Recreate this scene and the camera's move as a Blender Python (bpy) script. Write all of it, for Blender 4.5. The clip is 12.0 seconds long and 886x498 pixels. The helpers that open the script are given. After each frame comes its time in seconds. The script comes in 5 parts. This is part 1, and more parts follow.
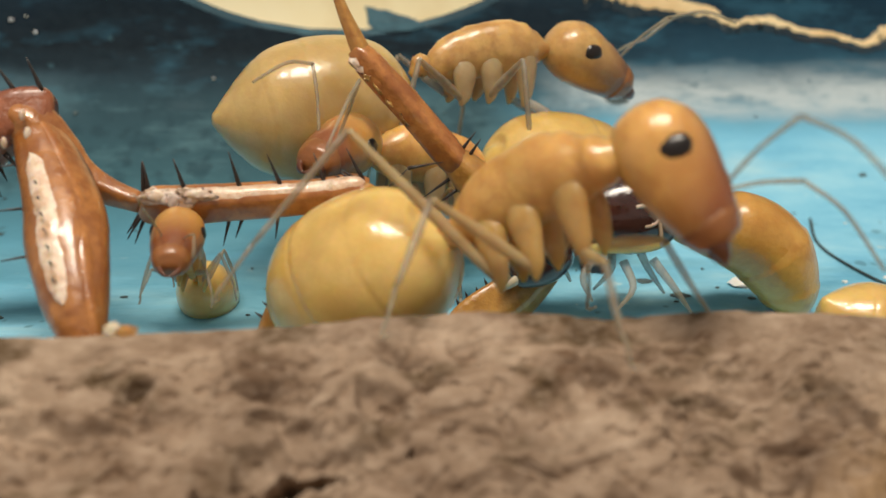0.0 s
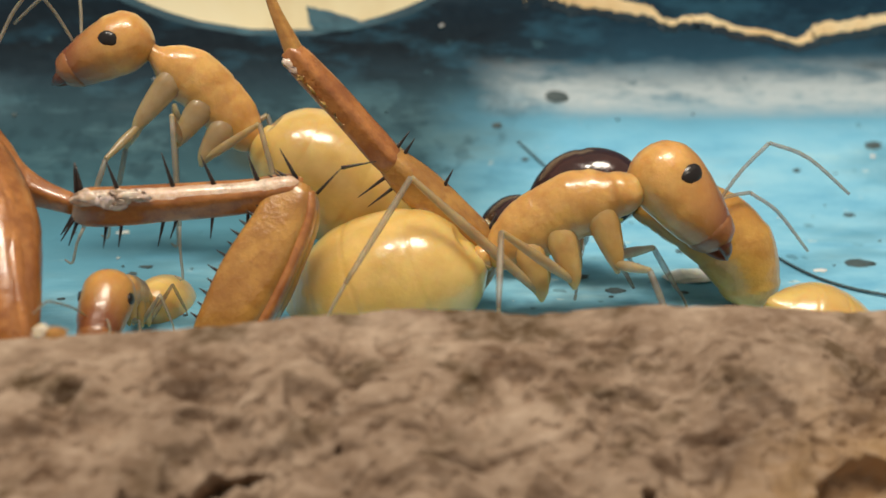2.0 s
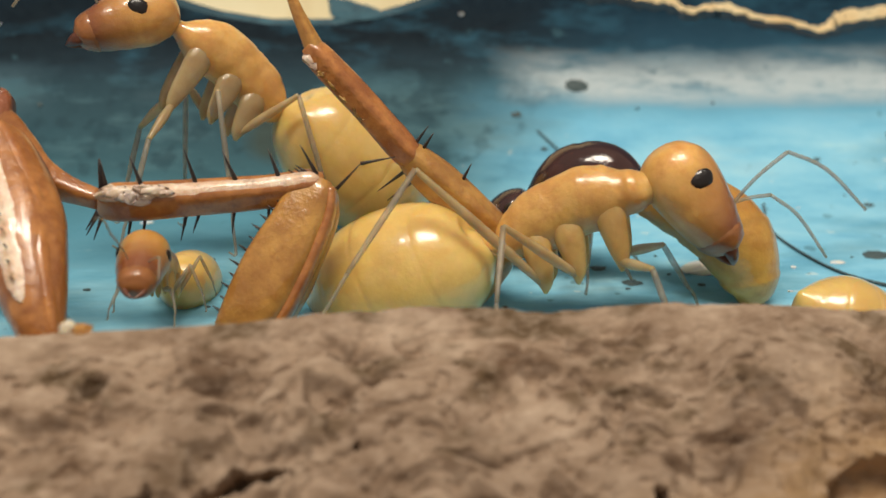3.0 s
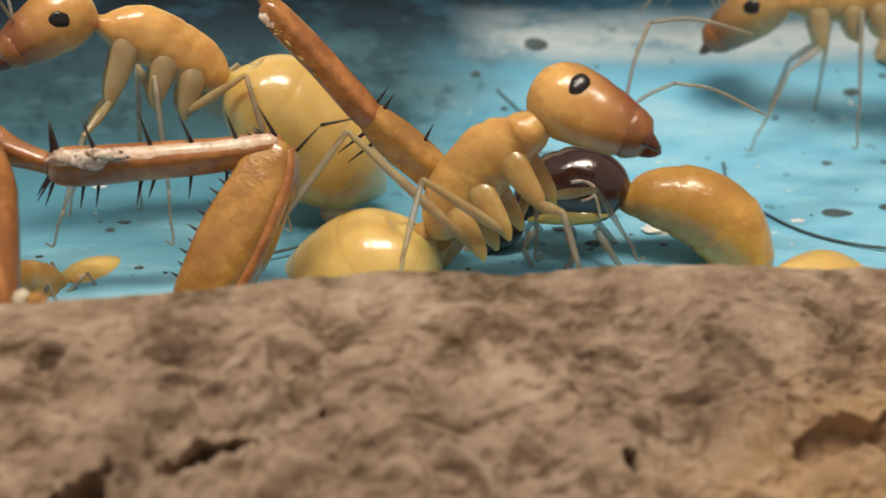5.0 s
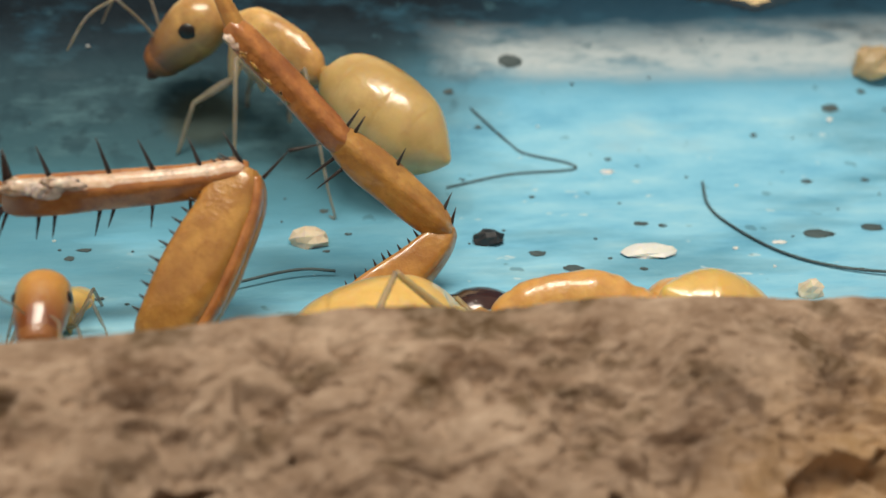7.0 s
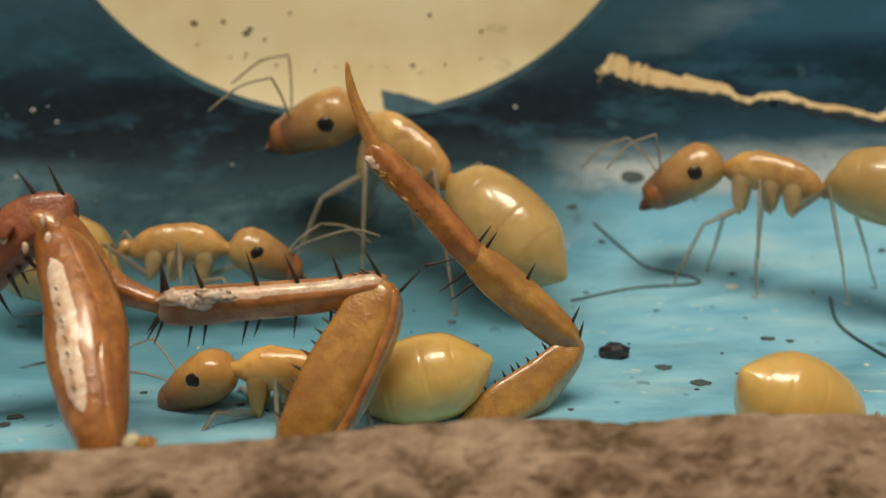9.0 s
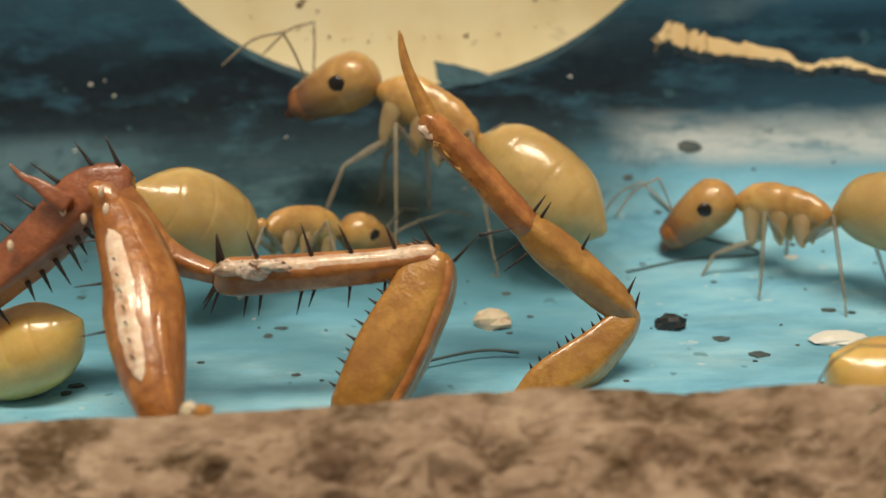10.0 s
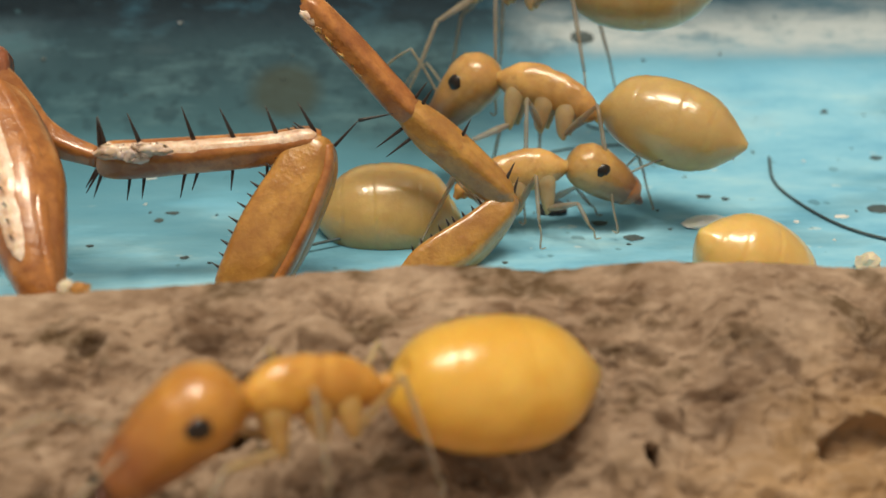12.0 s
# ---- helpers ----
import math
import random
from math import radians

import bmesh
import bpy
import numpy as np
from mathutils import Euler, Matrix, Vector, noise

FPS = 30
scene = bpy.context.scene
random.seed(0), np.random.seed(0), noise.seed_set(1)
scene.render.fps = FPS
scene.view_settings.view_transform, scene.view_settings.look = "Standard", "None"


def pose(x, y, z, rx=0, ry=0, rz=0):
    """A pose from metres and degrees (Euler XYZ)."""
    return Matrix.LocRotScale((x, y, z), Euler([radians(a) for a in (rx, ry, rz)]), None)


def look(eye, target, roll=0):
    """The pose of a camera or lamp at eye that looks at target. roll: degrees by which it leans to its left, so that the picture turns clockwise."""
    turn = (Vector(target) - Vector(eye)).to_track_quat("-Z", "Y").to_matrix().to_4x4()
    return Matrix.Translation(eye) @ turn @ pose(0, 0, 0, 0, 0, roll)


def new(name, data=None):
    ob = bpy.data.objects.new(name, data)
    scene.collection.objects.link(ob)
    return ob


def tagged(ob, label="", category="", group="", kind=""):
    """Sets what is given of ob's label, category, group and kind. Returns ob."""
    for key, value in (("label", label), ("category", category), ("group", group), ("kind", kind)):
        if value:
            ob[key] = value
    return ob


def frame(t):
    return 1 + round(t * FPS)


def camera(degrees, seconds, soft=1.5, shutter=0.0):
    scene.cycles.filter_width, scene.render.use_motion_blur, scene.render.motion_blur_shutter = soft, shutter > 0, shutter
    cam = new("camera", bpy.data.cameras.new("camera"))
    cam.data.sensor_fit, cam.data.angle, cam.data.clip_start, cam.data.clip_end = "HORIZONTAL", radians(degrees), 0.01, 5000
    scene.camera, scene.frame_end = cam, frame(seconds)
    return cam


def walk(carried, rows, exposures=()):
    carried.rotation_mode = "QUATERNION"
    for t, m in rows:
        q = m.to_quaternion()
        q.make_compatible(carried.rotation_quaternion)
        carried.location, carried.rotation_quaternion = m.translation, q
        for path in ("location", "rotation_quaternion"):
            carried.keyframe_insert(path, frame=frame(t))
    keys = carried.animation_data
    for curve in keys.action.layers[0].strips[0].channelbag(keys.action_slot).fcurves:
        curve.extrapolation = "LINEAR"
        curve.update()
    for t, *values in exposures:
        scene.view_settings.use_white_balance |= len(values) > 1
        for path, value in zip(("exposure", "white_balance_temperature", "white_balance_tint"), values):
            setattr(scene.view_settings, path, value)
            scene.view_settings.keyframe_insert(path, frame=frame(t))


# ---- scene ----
cam = camera(45, 12.0, soft=1.5)
cam.data.dof.use_dof, cam.data.dof.focus_distance, cam.data.dof.aperture_fstop = True, 0.0325, 74.0
MM = 0.001


def eye_row(t, x, y, z, yaw, pitch, roll):
    """One camera row: place in millimetres, turn to the left, tilt up and roll in degrees."""
    turn = Matrix.Rotation(radians(yaw), 4, "Z") @ Matrix.Rotation(radians(90 + pitch), 4, "X") @ Matrix.Rotation(radians(roll), 4, "Z")
    return t, Matrix.Translation((x * MM, y * MM, z * MM)) @ turn


PATH = [
    (0, -0.288, -29.76, 6.963, -4.424, -12.915, 0.712),
    (0.3, 0.02, -29.84, 6.819, -4.343, -12.285, 1.176),
    (0.5, 0.271, -29.801, 6.893, -4.396, -12.422, 0.733),
    (0.7, 0.617, -29.95, 6.971, -5.911, -12.937, 1.179),
    (1, 0.518, -30.005, 6.997, -6.561, -12.811, 0.769),
    (1.5, 0.381, -30.188, 7.138, -6.613, -12.879, 0.759),
    (2, 0.48, -30.185, 7.054, -6.504, -12.999, 0.561),
    (2.5, 0.479, -30.248, 7.106, -6.193, -13.397, 0.741),
    (3, 0.581, -30.439, 7.7, -5.272, -14.352, 0.417),
    (3.2, 0.606, -30.57, 7.658, -5.198, -14.786, 0.343),
    (4.8, 0.565, -30.147, 7.645, -6.254, -16.59, 0.072),
    (5, 0.371, -29.995, 7.679, -7.842, -16.503, 0.521),
    (5.2, 0.32, -30.003, 7.468, -9.154, -17.611, 0.157),
    (5.5, 0.861, -29.672, 7.615, -8.839, -19.932, 0.771),
    (5.8, 0.672, -29.551, 7.746, -9.094, -20.093, 0.615),
    (6, 0.725, -29.198, 7.615, -8.763, -19.629, 0.54),
    (6.2, 0.478, -28.978, 7.978, -8.598, -19.01, 0.469),
    (6.5, 0.418, -28.746, 7.966, -8.455, -17.826, 0.322),
    (7, 0.482, -28.699, 7.908, -9.41, -16.057, 0.487),
    (7.2, 0.246, -28.923, 7.844, -10.202, -14.647, 0.969),
    (7.5, 0.374, -29.302, 8.385, -9.163, -13.019, 0.58),
    (7.7, 0.442, -29.686, 8.707, -8.61, -11.096, 0.491),
    (9.3, -0.281, -29.552, 8.233, -2.05, -10.262, -0.685),
    (9.5, -0.196, -29.543, 8.281, -1.319, -10.728, -0.889),
    (10, -0.215, -29.433, 8.11, -0.413, -11.574, -1.041),
    (10.2, -0.055, -29.492, 8.26, -0.071, -12.116, -1.013),
    (10.5, -0.181, -29.558, 8.134, 0.145, -12.289, -1.043),
    (10.8, -0.458, -29.688, 8.234, 0.847, -12.083, -1.643),
    (11, -0.178, -29.531, 8.121, 0.968, -12.674, -1.062),
    (11.2, -0.062, -29.182, 7.932, 1.289, -13.034, -0.923),
    (11.4, -0.133, -29.319, 7.707, 1.006, -13.529, -0.759),
    (11.5, 0.14, -29.46, 7.734, 1.537, -13.56, -1.056),
    (11.6, 0.082, -29.643, 7.771, 0.841, -14.096, -1.575),
    (11.8, 0.282, -30.011, 8.021, -0.434, -15.976, -0.554),
    (12, 1.147, -30.464, 8, -4.294, -17.209, 0.048),
]
walk(cam, [eye_row(*row) for row in PATH], [(0, 0.0, 6500, 10), (7.7, 0.0, 6500, 10), (9.3, -0.42, 7200, 10), (9.6, -0.37, 7200, 10), (10.0, -0.15, 7200, 10), (10.6, 0.0, 7100, 10), (12.0, 0.0, 7000, 10)])

# ---- light ----
world = bpy.data.worlds.new("room_light")
world.use_nodes = True
scene.world = world
world.node_tree.nodes["Background"].inputs[0].default_value = (1.0, 0.93, 0.84, 1)
world.node_tree.nodes["Background"].inputs[1].default_value = 0.34


def area_lamp(name, eye, target, size_x, size_y, watts, colour):
    data = bpy.data.lights.new(name, "AREA")
    data.shape, data.size, data.size_y, data.energy, data.color = "RECTANGLE", size_x, size_y, watts, colour
    ob = new(name, data)
    ob.matrix_world = look(eye, target)
    return ob


area_lamp("lamp_panel", (0.01, -0.115, 0.28), (0.0, 0.0, 0.0), 0.13, 0.075, 0.79, (1.0, 0.90, 0.75))
area_lamp("lamp_small", (-0.10, -0.115, 0.265), (0.0, 0.0, 0.0), 0.035, 0.03, 0.20, (1.0, 0.92, 0.8))
scene.view_settings.exposure = 0.0


# ---- materials ----
def material(name):
    m = bpy.data.materials.new(name)
    m.use_nodes = True
    n = m.node_tree.nodes
    return m, n, m.node_tree.links, n["Principled BSDF"]


def noise_node(n, l, scale, detail=4.0, stretch=(1, 1, 1), kind="Object", rough=0.55):
    co, mp, tx = n.new("ShaderNodeTexCoord"), n.new("ShaderNodeMapping"), n.new("ShaderNodeTexNoise")
    mp.inputs["Scale"].default_value = stretch
    tx.inputs["Scale"].default_value, tx.inputs["Detail"].default_value, tx.inputs["Roughness"].default_value = scale, detail, rough
    l.new(co.outputs[kind], mp.inputs["Vector"])
    l.new(mp.outputs["Vector"], tx.inputs["Vector"])
    return tx.outputs["Fac"]


def ramp(n, l, fac, stops):
    r = n.new("ShaderNodeValToRGB")
    while len(r.color_ramp.elements) < len(stops):
        r.color_ramp.elements.new(0.5)
    for e, (p, c) in zip(r.color_ramp.elements, stops):
        e.position, e.color = p, (*c, 1)
    l.new(fac, r.inputs["Fac"])
    return r.outputs["Color"]


def mixed(n, l, fac, a, b, blend="MIX"):
    m = n.new("ShaderNodeMix")
    m.data_type, m.blend_type = "RGBA", blend
    for socket, v in ((m.inputs[0], fac), (m.inputs[6], a), (m.inputs[7], b)):
        if isinstance(v, (int, float)):
            socket.default_value = v
        elif isinstance(v, tuple):
            socket.default_value = (*v, 1)
        else:
            l.new(v, socket)
    return m.outputs[2]


def maths(n, l, op, a, b=0.0, clamp=False):
    m = n.new("ShaderNodeMath")
    m.operation, m.use_clamp = op, clamp
    for socket, v in zip(m.inputs, (a, b)):
        if isinstance(v, (int, float)):
            socket.default_value = v
        else:
            l.new(v, socket)
    return m.outputs[0]


def bumped(n, l, shader, height, strength, distance):
    b = n.new("ShaderNodeBump")
    b.inputs["Strength"].default_value, b.inputs["Distance"].default_value = strength, distance
    l.new(height, b.inputs["Height"])
    l.new(b.outputs["Normal"], shader.inputs["Normal"])


def chitin(name, light, dark, rough=0.3, scatter=0.5, scale=900.0, coat=0.3, spread=0.0012, relief=0.00004, coat_rough=0.12, snout=None):
    """Glossy, slightly clear insect shell with blotches at two scales."""
    m, n, l, p = material(name)
    big, fine = noise_node(n, l, scale * 0.5, 3), noise_node(n, l, scale * 6, 3)
    mottle = noise_node(n, l, scale * 1.7, 4, (1, 1, 1), "Object", 0.6)
    colour = ramp(n, l, big, [(0.32, dark), (0.66, light)])
    colour = mixed(n, l, ramp(n, l, mottle, [(0.46, (0, 0, 0)), (0.68, (0.8, 0.8, 0.8))]), colour, dark)
    colour = mixed(n, l, ramp(n, l, mottle, [(0.30, (0.4, 0.4, 0.4)), (0.46, (0, 0, 0))]), colour, tuple(min(1.0, 1.12 * v) for v in light))
    colour = mixed(n, l, maths(n, l, "MULTIPLY", fine, 0.35), colour, tuple(0.72 * v for v in light))
    if snout:
        # pigment deepens towards the jaws
        co, sep = n.new("ShaderNodeTexCoord"), n.new("ShaderNodeSeparateXYZ")
        l.new(co.outputs["Generated"], sep.inputs["Vector"])
        way = maths(n, l, "ADD", maths(n, l, "MULTIPLY", maths(n, l, "SUBTRACT", sep.outputs["X"], sep.outputs["Z"]), 0.5), maths(n, l, "ADD", 0.4, maths(n, l, "MULTIPLY", big, 0.2)))
        colour = mixed(n, l, ramp(n, l, way, [(0.42, (0, 0, 0)), (0.76, (1, 1, 1))]), colour, snout)
    info = n.new("ShaderNodeObjectInfo")
    hsv = n.new("ShaderNodeHueSaturation")
    l.new(maths(n, l, "ADD", maths(n, l, "MULTIPLY", info.outputs["Random"], 0.16), 0.92), hsv.inputs["Value"])
    l.new(colour, hsv.inputs["Color"])
    l.new(hsv.outputs["Color"], p.inputs["Base Color"])
    p.inputs["Roughness"].default_value = rough
    p.inputs["Subsurface Weight"].default_value = scatter
    p.inputs["Subsurface Radius"].default_value = (1.0, 0.55, 0.2)
    p.inputs["Subsurface Scale"].default_value = spread
    p.inputs["Coat Weight"].default_value, p.inputs["Coat Roughness"].default_value = coat, coat_rough
    bumped(n, l, p, maths(n, l, "ADD", fine, maths(n, l, "MULTIPLY", mottle, 2.0)), 0.35, 1.6 * relief)
    return m


AMBER = chitin("amber_shell", (0.80, 0.47, 0.145), (0.58, 0.27, 0.068), 0.30, 0.55, 1100.0, 0.6, 0.0007, 0.00003, 0.14)
TAWNY = chitin("tawny_shell", (0.69, 0.42, 0.145), (0.40, 0.195, 0.055), 0.30, 0.5, 1100.0, 0.6, 0.0005, 0.00003, 0.14)
DEEP = chitin("deep_amber_shell", (0.68, 0.36, 0.07), (0.46, 0.19, 0.025), 0.30, 0.3, 1300.0, 0.6, 0.0012)
AMBER_HEAD = chitin("amber_head_shell", (0.77, 0.44, 0.135), (0.56, 0.26, 0.062), 0.30, 0.55, 1100.0, 0.6, 0.0007, 0.00003, 0.14, (0.25, 0.080, 0.024))
TAWNY_HEAD = chitin("tawny_head_shell", (0.65, 0.40, 0.14), (0.40, 0.20, 0.06), 0.30, 0.5, 1100.0, 0.6, 0.0005, 0.00003, 0.14, (0.20, 0.085, 0.035))
DEEP_HEAD = chitin("deep_amber_head_shell", (0.58, 0.28, 0.05), (0.36, 0.14, 0.02), 0.30, 0.3, 1300.0, 0.6, 0.0012, 0.00004, 0.15, (0.22, 0.07, 0.015))
HONEY = chitin("honey_shell", (0.82, 0.58, 0.20), (0.66, 0.41, 0.11), 0.28, 0.6, 620.0, 0.8, 0.0012, 0.00003, 0.13)
DEEP_HONEY = chitin("deep_honey_shell", (0.80, 0.50, 0.10), (0.68, 0.36, 0.045), 0.30, 0.5, 620.0, 0.7, 0.003, 0.00005, 0.18)
PALE = chitin("pale_shell", (0.62, 0.44, 0.18), (0.46, 0.295, 0.102), 0.28, 0.6, 620.0, 0.7, 0.0012, 0.00003, 0.13)
COXA = chitin("clear_coxa", (0.56, 0.41, 0.22), (0.40, 0.26, 0.12), 0.34, 0.4, 900.0, 0.4, 0.0012)
COXA.node_tree.nodes["Principled BSDF"].inputs["Alpha"].default_value = 0.74
AMBER_COXA = chitin("amber_coxa", (0.68, 0.42, 0.15), (0.50, 0.27, 0.08), 0.32, 0.5, 900.0, 0.5, 0.0012)
AMBER_COXA.node_tree.nodes["Principled BSDF"].inputs["Alpha"].default_value = 0.84
LIMB = chitin("pale_limb", (0.46, 0.39, 0.29), (0.27, 0.23, 0.17), 0.4, 0.2, 1500.0, 0.1, 0.0006)
LIMB.node_tree.nodes["Principled BSDF"].inputs["Alpha"].default_value = 0.50
RUST = chitin("rust_shell", (0.56, 0.225, 0.056), (0.27, 0.080, 0.018), 0.28, 0.1, 1600.0, 1.0, 0.0006, 0.00004, 0.12)
OCHRE = chitin("ochre_shell", (0.58, 0.30, 0.070), (0.33, 0.130, 0.026), 0.28, 0.25, 1400.0, 0.9, 0.0006, 0.00004, 0.14)
DARK = chitin("dark_brown_shell", (0.060, 0.018, 0.012), (0.030, 0.010, 0.008), 0.16, 0.05, 700.0, 0.8)
SNOUT = chitin("brown_snout", (0.38, 0.15, 0.045), (0.20, 0.065, 0.018), 0.32, 0.2, 900.0, 0.4)
JAW = chitin("jaw", (0.16, 0.05, 0.022), (0.08, 0.022, 0.010), 0.3, 0.1, 900.0, 0.3)
SPINE = chitin("spine", (0.040, 0.026, 0.022), (0.018, 0.014, 0.014), 0.35, 0.0, 1500.0, 0.1)
EYE = chitin("eye", (0.014, 0.007, 0.005), (0.006, 0.004, 0.003), 0.28, 0.0, 900.0, 0.3)
CREAM = chitin("cream", (0.84, 0.74, 0.58), (0.66, 0.50, 0.34), 0.35, 0.2, 900.0, 0.3)
# whitish gloss for painted leg highlights, pale crust flakes and the wing sockets
GLINT_CRUST = chitin("glint_and_crust", (0.94, 0.76, 0.60), (0.70, 0.40, 0.24), 0.2, 0.2, 3000.0, 0.9)
glint_crust_noise = noise_node(GLINT_CRUST.node_tree.nodes, GLINT_CRUST.node_tree.links, 2200, 3)
GLINT_CRUST.node_tree.links.new(ramp(GLINT_CRUST.node_tree.nodes, GLINT_CRUST.node_tree.links, glint_crust_noise, [(0.30, (0.55, 0.55, 0.55)), (0.43, (1, 1, 1))]), GLINT_CRUST.node_tree.nodes["Principled BSDF"].inputs["Alpha"])
BRICK = chitin("brick_shell", (0.40, 0.13, 0.05), (0.20, 0.055, 0.02), 0.36, 0.15, 1600.0, 0.8, 0.0010, 0.00006, 0.2)
GINGER = chitin("ginger_shell", (0.70, 0.39, 0.085), (0.46, 0.20, 0.032), 0.32, 0.3, 900.0, 0.6, 0.0012)
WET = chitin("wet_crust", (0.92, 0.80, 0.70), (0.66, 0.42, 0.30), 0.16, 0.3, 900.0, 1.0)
WHITE = chitin("white_flake", (0.86, 0.84, 0.78), (0.74, 0.70, 0.62), 0.5, 0.2, 900.0, 0.1)
BLACK = chitin("black_grain", (0.030, 0.032, 0.036), (0.014, 0.016, 0.020), 0.5, 0.0, 900.0, 0.1)
DIRT = chitin("teal_dirt", (0.085, 0.125, 0.13), (0.035, 0.055, 0.06), 0.7, 0.0, 1500.0, 0.0)
UMBER = chitin("umber_fleck", (0.26, 0.19, 0.10), (0.14, 0.10, 0.05), 0.7, 0.0, 1500.0, 0.0)
TAN = chitin("tan_clump", (0.52, 0.40, 0.22), (0.34, 0.22, 0.10), 0.5, 0.2, 700.0, 0.2)


def soil_material():
    m, n, l, p = material("dry_clay")
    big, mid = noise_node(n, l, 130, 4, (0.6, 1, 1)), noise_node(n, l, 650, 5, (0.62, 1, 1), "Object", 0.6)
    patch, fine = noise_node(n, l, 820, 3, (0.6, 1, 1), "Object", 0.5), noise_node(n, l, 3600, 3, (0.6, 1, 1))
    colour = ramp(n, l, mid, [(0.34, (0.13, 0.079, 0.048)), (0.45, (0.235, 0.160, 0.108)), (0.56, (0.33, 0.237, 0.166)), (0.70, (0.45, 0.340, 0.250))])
    # scattered dark brown patches put the shade of small pits into the colour
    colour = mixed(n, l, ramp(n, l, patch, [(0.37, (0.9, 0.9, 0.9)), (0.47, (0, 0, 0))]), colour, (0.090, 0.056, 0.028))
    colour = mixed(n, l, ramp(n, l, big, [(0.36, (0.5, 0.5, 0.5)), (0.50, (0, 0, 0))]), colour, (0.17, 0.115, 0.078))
    # ochre earth low on one flank
    co, sep = n.new("ShaderNodeTexCoord"), n.new("ShaderNodeSeparateXYZ")
    l.new(co.outputs["Object"], sep.inputs["Vector"])
    flank = maths(n, l, "ADD", maths(n, l, "MULTIPLY", sep.outputs["X"], 150.0), maths(n, l, "MULTIPLY", maths(n, l, "ADD", sep.outputs["Y"], 0.0085), -330.0))
    flank = ramp(n, l, maths(n, l, "ADD", maths(n, l, "SUBTRACT", flank, 1.75), mid), [(0.2, (0, 0, 0)), (0.9, (0.55, 0.55, 0.55))])
    colour = mixed(n, l, flank, colour, (0.42, 0.26, 0.12))
    colour = mixed(n, l, ramp(n, l, fine, [(0.45, (0, 0, 0)), (0.75, (0.35, 0.35, 0.35))]), colour, (0.54, 0.42, 0.32))
    l.new(colour, p.inputs["Base Color"])
    p.inputs["Roughness"].default_value = 0.95
    p.inputs["Specular IOR Level"].default_value = 0.2
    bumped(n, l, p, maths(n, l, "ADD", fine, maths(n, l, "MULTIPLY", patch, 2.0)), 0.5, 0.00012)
    return m


def paint_material():
    """Old painted tin: light blue below, a whitish band, night blue above, all scuffed."""
    m, n, l, p = material("painted_tin")
    co, sep = n.new("ShaderNodeTexCoord"), n.new("ShaderNodeSeparateXYZ")
    l.new(co.outputs["Object"], sep.inputs["Vector"])
    edge, cloud = noise_node(n, l, 120, 5, (0.5, 1, 1)), noise_node(n, l, 260, 6, (0.35, 1, 1))
    brush, fine, grit = noise_node(n, l, 620, 5, (0.35, 1, 1), "Object", 0.65), noise_node(n, l, 2200, 4), noise_node(n, l, 900, 2)
    x = maths(n, l, "MULTIPLY", sep.outputs["X"], 1000.0)
    z = maths(n, l, "MULTIPLY", sep.outputs["Z"], 1000.0)
    z = maths(n, l, "ADD", z, maths(n, l, "MULTIPLY", maths(n, l, "SUBTRACT", edge, 0.5), 1.7))
    z = maths(n, l, "ADD", z, maths(n, l, "MULTIPLY", maths(n, l, "SUBTRACT", cloud, 0.5), 0.9))
    # the night reaches lower towards the left
    left = maths(n, l, "MULTIPLY", maths(n, l, "SUBTRACT", maths(n, l, "ADD", maths(n, l, "MULTIPLY", z, 0.6), maths(n, l, "ADD", maths(n, l, "MULTIPLY", cloud, 7.0), maths(n, l, "ADD", 3.5, maths(n, l, "MULTIPLY", edge, 5.5)))), x), 0.17, True)
    h = maths(n, l, "MULTIPLY", maths(n, l, "ADD", z, 4.0), 1 / 16.0)
    blue = ramp(n, l, brush, [(0.25, (0.12, 0.38, 0.58)), (0.45, (0.215, 0.52, 0.70)), (0.60, (0.285, 0.585, 0.74)), (0.76, (0.43, 0.68, 0.75))])
    blue = mixed(n, l, ramp(n, l, cloud, [(0.34, (0.6, 0.6, 0.6)), (0.48, (0, 0, 0))]), blue, (0.075, 0.23, 0.32))
    chip = noise_node(n, l, 1500, 2, (0.7, 1, 1))
    blue = mixed(n, l, ramp(n, l, chip, [(0.70, (0, 0, 0)), (0.74, (0.6, 0.6, 0.6))]), blue, (0.55, 0.68, 0.70))
    sky = ramp(n, l, h, [(0.34, (0.16, 0.46, 0.66)), (0.42, (0.10, 0.27, 0.38)), (0.49, (0.040, 0.110, 0.155)), (0.57, (0.017, 0.058, 0.095)), (0.66, (0.007, 0.026, 0.047)), (0.77, (0.010, 0.040, 0.072)), (0.85, (0.038, 0.125, 0.205)), (1.0, (0.03, 0.10, 0.165))])
    low = ramp(n, l, h, [(0.30, (0, 0, 0)), (0.40, (1, 1, 1))])
    colour = mixed(n, l, low, blue, sky)
    night = ramp(n, l, h, [(0.12, (0.15, 0.43, 0.60)), (0.18, (0.080, 0.23, 0.31)), (0.24, (0.042, 0.108, 0.136)), (0.36, (0.026, 0.066, 0.086)), (0.45, (0.021, 0.052, 0.070)), (0.50, (0.013, 0.030, 0.044)), (0.57, (0.005, 0.010, 0.016)), (0.68, (0.008, 0.017, 0.028)), (0.80, (0.022, 0.058, 0.088)), (0.95, (0.040, 0.105, 0.16))])
    night = mixed(n, l, ramp(n, l, h, [(0.09, (0, 0, 0)), (0.16, (1, 1, 1))]), blue, night)
    colour = mixed(n, l, left, colour, night)
